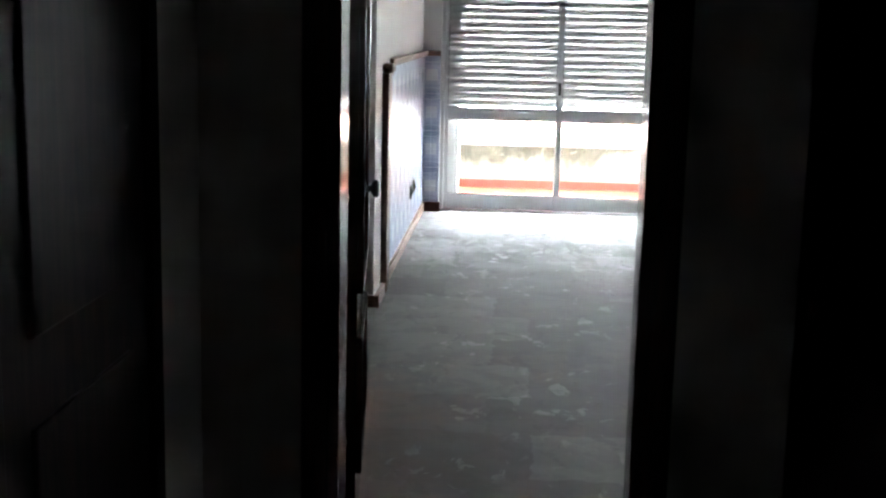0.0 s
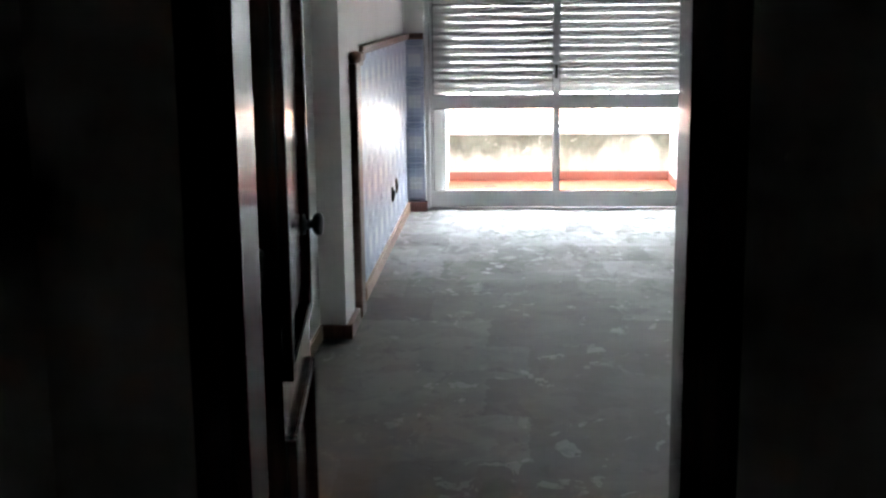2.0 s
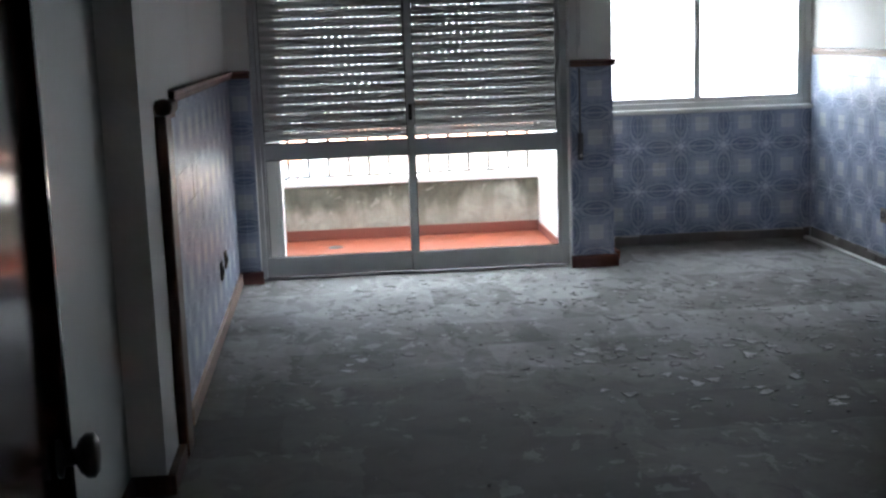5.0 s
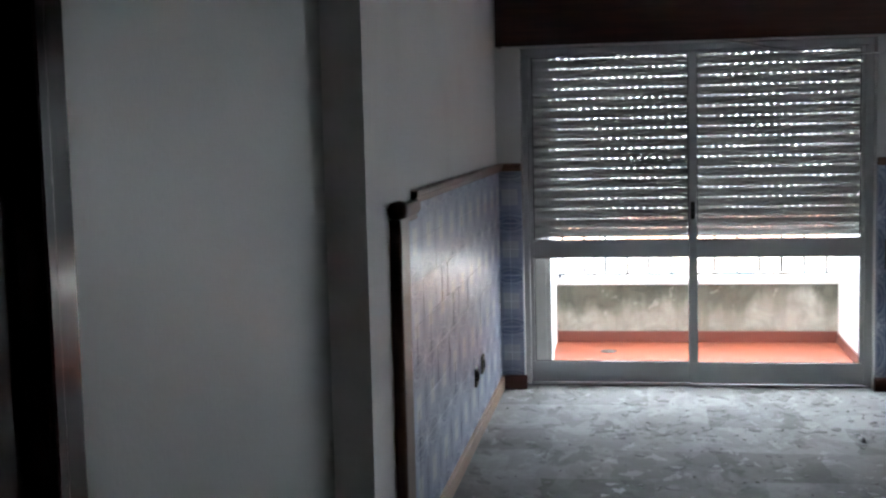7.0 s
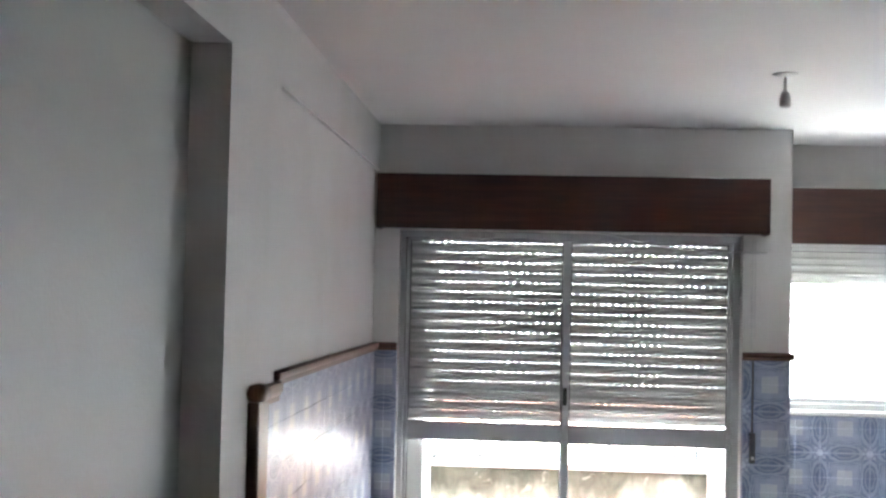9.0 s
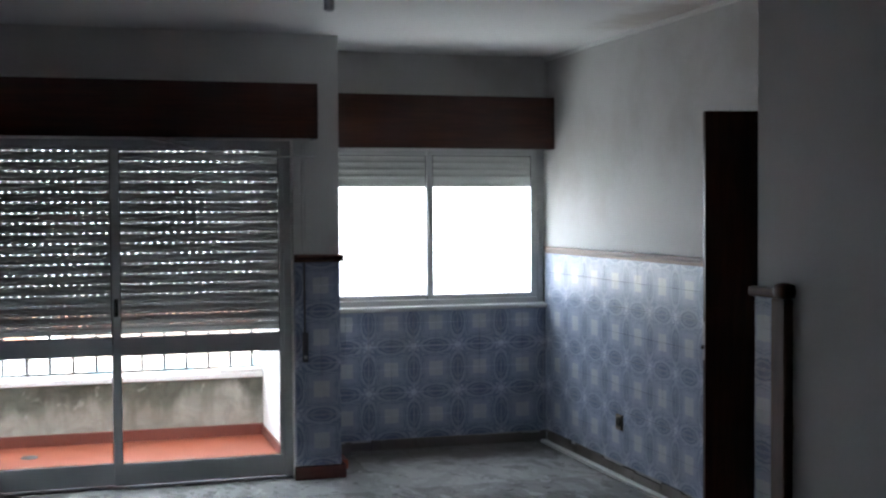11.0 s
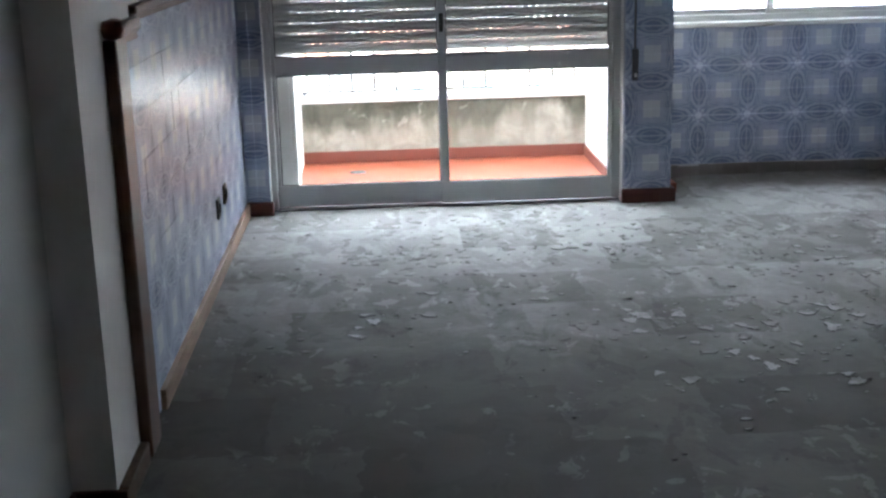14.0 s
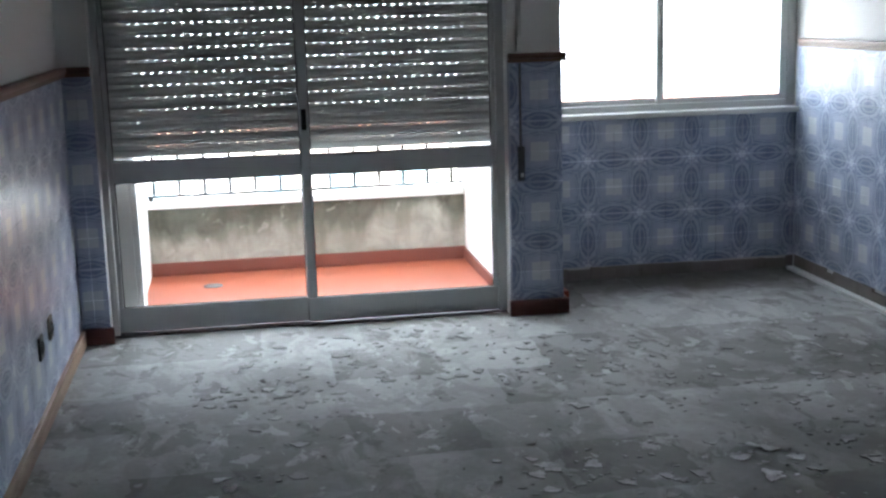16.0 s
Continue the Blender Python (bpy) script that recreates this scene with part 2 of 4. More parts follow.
M = {
    "plaster": paint("white_plaster", (0.80, 0.79, 0.77), 0.65, (0.62, 0.59, 0.54), 0.25),
    "plaster_cool": paint("emulsion_wall", (0.74, 0.75, 0.74), 0.5, (0.62, 0.63, 0.61), 0.2),
    # darker and slightly greener than the wall around the recess
    "recess": paint("recess_grey_white", (0.59, 0.61, 0.585), 0.5, (0.52, 0.54, 0.51), 0.25),
    "plaster_old": paint("stained_plaster", (0.62, 0.61, 0.59), 0.6, (0.44, 0.41, 0.37), 0.6),
    "hall": paint("hall_plaster", (0.66, 0.63, 0.58), 0.6, (0.5, 0.47, 0.43), 0.3),
    "ceiling": ceiling_paint(),
    "outside": paint("outside_white", (0.80, 0.80, 0.78), 0.8, (0.5, 0.5, 0.46), 0.3),
    "grout": paint("grout", (0.38, 0.41, 0.47), 0.85, (0.25, 0.25, 0.26), 0.4),
    "glue": paint("old_mortar", (0.27, 0.245, 0.22), 0.9, (0.09, 0.075, 0.065), 0.7, 0.006, 30),
    "tile": azulejo(),
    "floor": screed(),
    "parapet": mouldy(),
    "redfloor": paint("red_floor_paint", (0.31, 0.082, 0.042), 0.4, (0.22, 0.085, 0.06), 0.5),
    "redskirt": paint("red_skirting_paint", (0.20, 0.065, 0.045), 0.6, (0.12, 0.08, 0.07), 0.8),
    "pelmet": wood("mahogany_board", (0.040, 0.013, 0.009), (0.072, 0.024, 0.016), 0.42, 0),
    "door": wood("dark_varnished_wood", (0.014, 0.006, 0.005), (0.032, 0.013, 0.010), 0.15, 2),
    "door_b": wood("brown_door_veneer", (0.030, 0.012, 0.007), (0.062, 0.026, 0.014), 0.45, 2),
    "hall_door": wood("dark_hall_door_wood", (0.010, 0.005, 0.004), (0.022, 0.010, 0.008), 0.55, 2),
    "rail": wood("worn_trim_wood", (0.11, 0.055, 0.035), (0.23, 0.125, 0.08), 0.5, 1),
    "post": wood("worn_post_wood", (0.080, 0.040, 0.024), (0.165, 0.084, 0.050), 0.45, 2),
    "rail_x": wood("worn_trim_wood_cross", (0.10, 0.05, 0.035), (0.21, 0.115, 0.075), 0.5, 0),
    "skirting": wood("pale_skirting_wood", (0.25, 0.155, 0.10), (0.40, 0.27, 0.185), 0.5, 1),
    "redskirting": wood("red_skirting_wood", (0.085, 0.030, 0.022), (0.15, 0.058, 0.042), 0.45, 0),
    "alu": paint("grey_aluminium_frame", (0.58, 0.59, 0.59), 0.38, (0.36, 0.36, 0.35), 0.4, 0.0006),
    "shutter": paint("grey_pvc_slat", (0.66, 0.66, 0.64), 0.5, (0.30, 0.29, 0.27), 0.5, 0.0008),
    "white_pvc": paint("white_pvc", (0.72, 0.72, 0.70), 0.4, (0.5, 0.48, 0.44), 0.4, 0.0006),
    "rail_paint": paint("weathered_rail_paint", (0.075, 0.08, 0.08), 0.5, (0.10, 0.09, 0.08), 0.4, 0.0006),
    "black": paint("black_bakelite", (0.018, 0.017, 0.016), 0.35, (0.04, 0.04, 0.04), 0.4, 0.0004),
    "grey_plastic": paint("grey_plastic", (0.12, 0.12, 0.13), 0.5, (0.08, 0.08, 0.08), 0.4, 0.0004),
    "brown_plastic": paint("brown_plastic", (0.10, 0.075, 0.05), 0.45, (0.2, 0.17, 0.13), 0.4, 0.0004),
    "stained_plate": paint("stained_plate", (0.30, 0.24, 0.17), 0.5, (0.5, 0.46, 0.4), 0.5, 0.0006, 40),
    "steel": paint("dull_steel", (0.46, 0.46, 0.45), 0.35, (0.2, 0.18, 0.16), 0.4, 0.0004),
    "darkchip": paint("dark_flake", (0.10, 0.095, 0.09), 0.8, (0.12, 0.11, 0.1), 0.5, 0.001),
    "street": paint("street_ground", (0.36, 0.36, 0.35), 0.9, (0.2, 0.2, 0.2), 0.4, 0.01, 3),
    "facade": paint("pale_facade", (0.72, 0.72, 0.70), 0.85, (0.6, 0.6, 0.58), 0.4, 0.01, 3),
    "facade_b": paint("ochre_facade", (0.60, 0.50, 0.42), 0.85, (0.5, 0.45, 0.4), 0.4, 0.01, 3),
    "far_glass": paint("far_window_glass", (0.30, 0.42, 0.46), 0.15, (0.06, 0.1, 0.12), 0.4, 0.001, 3),
    "roof": paint("roof_tiles", (0.42, 0.20, 0.13), 0.85, (0.3, 0.17, 0.12), 0.5, 0.02, 6),
    "glass": glass_pane(),
}
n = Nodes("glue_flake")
p = n.place()
c = n.mix(n.add("ShaderNodeObjectInfo", 5), (0.18, 0.177, 0.168), (0.37, 0.367, 0.356))
c = n.mix(n.m("MULTIPLY", n.ramp(n.noise(p, 55.0, 5, 0.65), 0.4, 0.65), 0.45), c, (0.16, 0.153, 0.14))
M["chip"] = n.done(c, 0.75, 0.0, n.noise(p, 90.0, 3), 0.001, 0.6)
for key, share in (("shutter", 0.11),):
    tree = M[key].node_tree
    glow = tree.nodes.new("ShaderNodeBsdfTranslucent")
    glow.inputs[0].default_value = (0.55, 0.54, 0.51, 1)
    both = tree.nodes.new("ShaderNodeMixShader")
    both.inputs[0].default_value = share
    tree.links.new(tree.nodes["Principled BSDF"].outputs[0], both.inputs[1])
    tree.links.new(glow.outputs[0], both.inputs[2])
    tree.links.new(both.outputs[0], tree.nodes["Material Output"].inputs[0])
M["door"].node_tree.nodes["Principled BSDF"].inputs["Specular IOR Level"].default_value = 0.08
M["hall_door"].node_tree.nodes["Principled BSDF"].inputs["Specular IOR Level"].default_value = 0.02
M["floor"].node_tree.nodes["Principled BSDF"].inputs["Specular IOR Level"].default_value = 0.2
M["door_b"].node_tree.nodes["Principled BSDF"].inputs["Specular IOR Level"].default_value = 0.15
M["steel"].node_tree.nodes["Principled BSDF"].inputs["Metallic"].default_value = 0.8


# ---- building blocks ----
def box(bm, x0, x1, y0, y1, z0, z1, bevel=0.0):
    r = bmesh.ops.create_cube(bm, size=1.0, matrix=Matrix.LocRotScale(
        ((x0 + x1) / 2, (y0 + y1) / 2, (z0 + z1) / 2), None, (abs(x1 - x0), abs(y1 - y0), abs(z1 - z0))))
    if bevel:
        edges = list({e for v in r["verts"] for e in v.link_edges})
        bmesh.ops.bevel(bm, geom=edges, offset=bevel, segments=2, profile=0.6, affect="EDGES")
    return r["verts"]


def boxes(*rows, bevel=0.0):
    bm = bmesh.new()
    for row in rows:
        box(bm, *row, bevel=bevel)
    return bm


def rod(bm, a, b, r0, r1=None, sides=12):
    a, b = Vector(a), Vector(b)
    way = b - a
    m = Matrix.Translation((a + b) / 2) @ way.to_track_quat("Z", "Y").to_matrix().to_4x4()
    return bmesh.ops.create_cone(bm, cap_ends=True, segments=sides, radius1=r0, radius2=r0 if r1 is None else r1, depth=way.length, matrix=m)["verts"]


def turned(bm, base, way, profile, sides=20):
    """A lathe shape: rows of (along, radius) on the line from base towards way."""
    way = Vector(way).normalized()
    m = Matrix.Translation(base) @ way.to_track_quat("Z", "Y").to_matrix().to_4x4()
    rings = [[bm.verts.new(m @ Vector((r * math.cos(6.28318 * k / sides), r * math.sin(6.28318 * k / sides), h))) for k in range(sides)]
             for h, r in profile]
    for lo, hi in zip(rings, rings[1:]):
        for k in range(sides):
            bm.faces.new((lo[k], lo[(k + 1) % sides], hi[(k + 1) % sides], hi[k]))
    bm.faces.new(rings[0][::-1])
    bm.faces.new(rings[-1])


def tube(bm, points, r, sides=8):
    """One swept tube through the points."""
    pts = [Vector(p) for p in points]
    rings = []
    for k, p in enumerate(pts):
        way = (pts[min(k + 1, len(pts) - 1)] - pts[max(k - 1, 0)]).normalized()
        m = way.to_track_quat("Z", "Y").to_matrix()
        rings.append([bm.verts.new(p + m @ Vector((r * math.cos(6.28318 * j / sides), r * math.sin(6.28318 * j / sides), 0))) for j in range(sides)])
    for lo, hi in zip(rings, rings[1:]):
        for j in range(sides):
            bm.faces.new((lo[j], lo[(j + 1) % sides], hi[(j + 1) % sides], hi[j]))
    bm.faces.new(rings[0][::-1])
    bm.faces.new(rings[-1])


def mesh_of(name, bm, material, smooth=False):
    bmesh.ops.recalc_face_normals(bm, faces=bm.faces[:])
    me = bpy.data.meshes.new(name)
    bm.to_mesh(me)
    bm.free()
    me.materials.append(material)
    if smooth:
        me.polygons.foreach_set("use_smooth", [True] * len(me.polygons))
    return me


def solid(name, bm, material, label="", category="", group="", kind="", smooth=False):
    return tagged(new(name, mesh_of(name, bm, material, smooth)), label, category, group, kind)


def part(name, bm, material, parent, label="", smooth=False, kind=""):
    ob = new(name, mesh_of(name, bm, material, smooth))
    ob.parent = parent
    return tagged(ob, label, kind=kind)


def thing(name, label, category, group="", at=(0, 0, 0)):
    ob = new(name)
    ob.empty_display_size = 0.1
    ob.location = at
    return tagged(ob, label, category, group)


def under(ob, parent):
    ob.parent = parent
    return ob


# ---- plan ----
H = 2.58                    # ceiling
XL, XN = 0.05, -0.05        # left wall face, back of the left recess
XR, XS = 3.97, 3.33         # right tiled wall, nearer right wall
YP, YW, YD = -0.08, 0.60, -6.92  # pillar face, window wall, entry wall
BEAM = 2.315                # underside of the beam over the recess
RECESS, EDGE = -3.66, -2.94  # end of the recess; step in the left wall
HX0, HX1, HY = 0.0, 1.55, -11.6  # hall
DX0, DX1 = 0.323, 1.160      # entry opening between the jambs' backs
OPEN = 2.08
FL = 0.02                   # top of the screed


def setting():
    st = "structure"
    solid("floor", boxes((-0.25, 4.2, HY - 0.2, YW + 0.2, -0.2, FL)), M["floor"], "worn grey bare screed floor with glue patches and painted-in window light", "floor", kind=st)
    solid("ceiling", boxes((-0.25, 4.2, HY - 0.2, YW + 0.2, H, H + 0.2)), M["ceiling"], "white painted ceiling with a brown damp stain", "ceiling", kind=st)
    # left wall: lower body, thin step towards the entry, recess under a beam
    solid("wall_west", boxes((-0.25, XL, -3.30, YP, 0, 1.27), (-0.25, XL, EDGE, YP, 1.27, BEAM),
                             (-0.25, XL + 0.02, RECESS, -3.30, 0, 1.27), (-0.25, XL + 0.02, RECESS, EDGE, 1.27, BEAM),
                             (-0.25, XL + 0.02, YD, YP, BEAM, H)),
          M["plaster"], "white painted wall with a beam over a shallow recess", "wall", kind=st)
    # back of the recess, in a darker tone than the rest of the wall
    solid("wall_west_recess", boxes((-0.25, XN, YD, RECESS, 0, BEAM)), M["recess"], "slightly darker grey-white back of the shallow recess", "wall", kind=st)
    solid("wall_north", boxes((-0.25, 0.195, YP, 0.12, 0, H), (2.145, 2.415, YP, YW + 0.2, 0, H),
                              (0.195, 2.145, YP, 0.12, 1.975, H)),
          M["plaster"], "white plaster wall around the balcony door", "wall", kind=st)
    solid("wall_window", boxes((2.415, 4.2, YW, YW + 0.2, 0, 0.915), (2.415, 4.2, YW, YW + 0.2, 1.985, H),
                               (3.967, 4.2, YW, YW + 0.2, 0.915, 1.985), (2.415, 2.45, YW, YW + 0.2, 0.915, 1.985)),
          M["plaster_old"], "dingy plaster wall under and over the window", "wall", kind=st)
    solid("wall_east", boxes((XR, 4.2, -2.86, YW, 0, H), (XR, 4.2, -3.12, -2.86, 2.0, H)), M["plaster_old"], "dingy white wall above blue tiles", "wall", kind=st)
    solid("wall_east_near", boxes((XS, 4.2, YD, -3.12, 0, H)), M["plaster_cool"], "plain white painted wall", "wall", kind=st)
    solid("wall_side_room", boxes((4.2, 4.3, -3.2, -2.7, 0, H)), M["plaster"], "plain wall behind the side door", "wall", kind=st)
    # entry wall with its opening, and the hall
    solid("wall_south", boxes((-0.25, DX0, YD - 0.12, YD, 0, H), (DX1, 4.2, YD - 0.12, YD, 0, H), (DX0, DX1, YD - 0.12, YD, OPEN, H)),
          M["hall"], "wall around the entry door", "wall", kind=st)
    solid("wall_hall_west", boxes((HX0 - 0.15, HX0, HY, YD - 0.12, 0, H)), M["hall"], "dim plaster hall wall", "wall", kind=st)
    solid("wall_hall_east", boxes((HX1, HX1 + 0.15, HY, YD - 0.12, 0, H)), M["hall"], "dim plaster hall wall", "wall", kind=st)
    solid("wall_hall_south", boxes((HX0 - 0.15, HX1 + 0.15, HY - 0.15, HY, 0, H)), M["hall"], "dim end wall of the hall", "wall", kind=st)


setting()


# ---- entry: jambs, open panelled door ----
def entry_frame():
    f = tagged(thing("door_frame", "dark varnished wooden door frame around the entry", "door frame"), kind="structure")
    y0, y1 = YD - 0.135, YD + 0.012
    part("jamb", boxes((DX0 - 0.002, DX0 + 0.04, y0, y1, 0, OPEN - 0.03), bevel=0.003), M["door"], f)
    part("jamb", boxes((DX1 - 0.04, DX1 + 0.002, y0, y1, 0, OPEN - 0.03), bevel=0.003), M["door"], f)
    part("head", boxes((DX0 - 0.002, DX1 + 0.002, y0, y1, OPEN - 0.03, OPEN + 0.01), bevel=0.003), M["door"], f)
    for y in (YD - 0.155, YD + 0.002):
        part("casing", boxes((DX0 - 0.055, DX0 + 0.012, y, y + 0.033, 0, OPEN + 0.05), bevel=0.005), M["door"], f)
        part("casing", boxes((DX1 - (0.042 if y < YD else 0.012), DX1 + 0.055, y, y + 0.033, 0, OPEN + 0.05), bevel=0.005), M["door"], f)
        part("casing", boxes((DX0 + 0.012, DX1 - (0.042 if y < YD else 0.012), y, y + 0.033, OPEN - 0.018, OPEN + 0.05), bevel=0.005), M["door"], f)
    return f


def panelled_door(name, width, height, thick, panels, material, label):
    """A leaf lying along +y from its hinge at the origin, its two faces towards +x and -x."""
    d = thing(name, label, "door")
    stile = 0.088
    bm = boxes((-thick, 0, 0, stile, 0, height), (-thick, 0, width - stile, width, 0, height))
    zs = [0.0] + [z for p in panels for z in p] + [height]
    for lo, hi in zip(zs[0::2], zs[1::2]):
        box(bm, -thick, 0, stile, width - stile, lo, hi)
    part("leaf_frame", bm, material, d)
    for lo, hi in panels:
        a, b = stile, width - stile
        part("panel", boxes((-thick + 0.014, -0.014, a, b, lo, hi)), material, d)
        raised = boxes((-thick + 0.004, -0.004, a + 0.06, b - 0.06, lo + 0.06, hi - 0.06), bevel=0.008)
        part("raised_field", raised, material, d)
        for x0, x1 in ((-0.016, 0.016), (-thick - 0.016, -thick + 0.016)):
            part("moulding", boxes((x0, x1, a - 0.004, a + 0.026, lo, hi), (x0, x1, b - 0.026, b + 0.004, lo, hi),
                                   (x0, x1, a + 0.026, b - 0.026, lo, lo + 0.026), (x0, x1, a + 0.026, b - 0.026, hi - 0.026, hi), bevel=0.006),
                 material, d)
    return d


def entry_door():
    d = panelled_door("door_1", 0.80, 2.015, 0.04, [(0.20, 0.61), (0.735, 1.82)], M["door"],
                      "open dark varnished panelled wooden door with round knob")
    bm = bmesh.new()
    turned(bm, (0.0, 0.69, 0.957), (1, 0, 0), [(0.0, 0.026), (0.006, 0.026), (0.009, 0.012), (0.022, 0.011), (0.027, 0.022),
                                               (0.035, 0.029), (0.045, 0.029), (0.050, 0.022), (0.052, 0.008)])
    part("knob", bm, M["black"], d, "round black door knob", smooth=True)
    bm = bmesh.new()
    turned(bm, (-0.04, 0.69, 0.957), (-1, 0, 0), [(0.0, 0.026), (0.006, 0.026), (0.009, 0.012), (0.022, 0.011), (0.027, 0.022),
                                                  (0.035, 0.029), (0.045, 0.029), (0.050, 0.022), (0.052, 0.008)])
    part("knob", bm, M["black"], d, "round black door knob", smooth=True)
    for z in (0.28, 0.97, 1.74):
        bm = bmesh.new()
        rod(bm, (-0.034, -0.028, z - 0.06), (-0.034, -0.028, z + 0.05), 0.008)
        box(bm, -0.039, -0.030, -0.030, 0.003, z - 0.005, z + 0.045, 0.002)
        box(bm, -0.055, -0.032, -0.056, -0.028, z - 0.055, z - 0.008, 0.002)
        turned(bm, (-0.034, -0.028, z + 0.05), (0, 0, 1), [(0, 0.009), (0.004, 0.012), (0.012, 0.009), (0.016, 0.003)], 12)
        part("hinge", bm, M["black"], d, "dark iron hinge")
    d.matrix_basis = pose(0.376, -6.80, FL + 0.008, 0, 0, 5.6)
    return d


entry_frame()
entry_door()


# ---- wooden rails, posts and skirtings ----
def rail_piece(name, x0, x1, y0, y1, z, material, label, group="dado rails"):
    """A dado rail: a rounded top bead over a thinner strip."""
    f = tagged(thing(name, label, "dado rail", group), kind="structure")
    part("bead", boxes((x0, x1, y0, y1, z + 0.018, z + 0.045), bevel=0.009), material, f)
    wide, ix = abs(x1 - x0) < abs(y1 - y0), 0.008
    if wide:
        a, b = (x0, x1 - ix) if x1 < 2 else (x0 + ix, x1)
        part("strip", boxes((a, b, y0, y1, z, z + 0.018), bevel=0.002), material, f)
    else:
        part("strip", boxes((x0, x1, y0 + ix, y1, z, z + 0.018), bevel=0.002), material, f)
    return f


TOP = 1.275
TL = XL + 0.018            # face of the tiles on the left wall
rail_piece("trim_left", XL, XL + 0.045, EDGE, YP - 0.004, TOP + 0.005, M["rail"], "worn brown wooden dado rail on the tiled wall")
rail_piece("trim_left_pillar", XL + 0.012, 0.195, YP - 0.045, YP, TOP + 0.005, M["rail_x"], "short brown wooden dado rail beside the balcony door")
rail_piece("trim_pillar", 2.146, 2.435, YP - 0.045, YP, TOP, M["rail_x"], "short brown wooden dado rail on the tiled pillar")
rail_piece("trim_right", XR - 0.035, XR, -2.70, YW - 0.05, TOP + 0.005, M["rail"], "worn brown wooden dado rail on the tiled wall")


def end_post(name, face, side, y0, y1, z1, end, label):
    """The upright board that ends a tiled dado, with a bulging cap at its outer edge."""
    f = tagged(thing(name, label, "corner post"), kind="structure")
    part("post", boxes((face, face + side * 0.038, y0, y1, 0.03, z1), bevel=0.008), M["post"], f)
    part("cap", boxes((face, face + side * 0.062, y0 - 0.030, y0 + 0.05, z1, z1 + 0.058), bevel=0.026), M["post"], f, "rounded worn cap", smooth=True)
    part("top_strip", boxes((face, face + side * 0.045, y0 + 0.045, end, z1, z1 + 0.036), bevel=0.010), M["post"], f)
    return f


end_post("trim_end_post", XL + 0.02, 1, -3.335, -3.187, TOP - 0.02, -3.181, "worn wooden end post of the tiled dado")
end_post("trim_end_post", XS, -1, -3.355, -3.268, 1.255, -3.125, "worn wooden end post of the tiled dado")
part("cap_return", boxes((XL + 0.02, XL + 0.055, -3.178, EDGE, TOP - 0.02, TOP + 0.02), bevel=0.010), M["rail"],
     rail_piece("trim_left_return", XL + 0.02, XL + 0.05, -3.178, EDGE - 0.002, TOP - 0.045, M["rail"], "lower piece of worn brown dado rail"))

SK = "structure"
solid("baseboard_left", boxes((TL - 0.016, TL + 0.014, -2.93, YP - 0.02, 0, 0.090), bevel=0.004), M["skirting"], "pale worn wooden skirting board", "skirting", "skirtings", SK)
solid("baseboard_nib", boxes((TL + 0.004, TL + 0.032, -3.655, -3.34, 0, 0.085), bevel=0.004), M["post"], "brown worn wooden skirting board", "skirting", "skirtings", SK)
solid("baseboard_recess", boxes((XN, XN + 0.016, YD, RECESS - 0.018, 0, 0.085), bevel=0.004), M["post"], "brown wooden skirting board", "skirting", "skirtings", SK)
solid("baseboard_return", boxes((XN, XL + 0.052, RECESS - 0.018, RECESS, 0, 0.085), bevel=0.004), M["post"], "brown wooden skirting board", "skirting", "skirtings", SK)
solid("baseboard_near_right", boxes((XS - 0.016, XS, YD, -3.22, 0, 0.085), bevel=0.004), M["plaster_old"], "greyish worn painted skirting board", "skirting", "skirtings", SK)
solid("baseboard_pillar_left", boxes((XL + 0.012, 0.21, YP - 0.035, YP, 0, 0.095), bevel=0.006), M["redskirting"], "dark red skirting block", "skirting", "skirtings", SK)
solid("baseboard_pillar", boxes((2.140, 2.440, YP - 0.035, YP, 0, 0.095), (2.415, 2.440, YP, YW - 0.02, 0, 0.095), bevel=0.006), M["redskirting"], "dark red skirting block", "skirting", "skirtings", SK)


def torn_strip(length, height, seed):
    """Uneven mortar left behind by a torn-off skirting, along +x with its back at y 0."""
    rng, bm, x = random.Random(seed), bmesh.new(), 0.0
    while x < length:
        w = min(rng.uniform(0.03, 0.16), length - x)
        box(bm, x, x + w - 0.002 * (rng.random() < 0.3), -rng.uniform(0.006, 0.020), 0, 0, height - 0.022 * rng.random() ** 2, 0.002)
        x += w
    return bm


ob = solid("trim_mortar_window", torn_strip(XR - 2.45, 0.0885, 1), M["glue"], "bare crumbling mortar strip where the skirting was torn off", "mortar strip", kind=SK)
ob.matrix_basis = pose(2.44, YW, 0)
ob = solid("trim_mortar_right", torn_strip(YW - 0.022 + 2.72, 0.0955, 2), M["glue"], "bare crumbling mortar strip where the skirting was torn off", "mortar strip", kind=SK)
ob.matrix_basis = pose(XR, YW - 0.022, 0, 0, 0, -90)



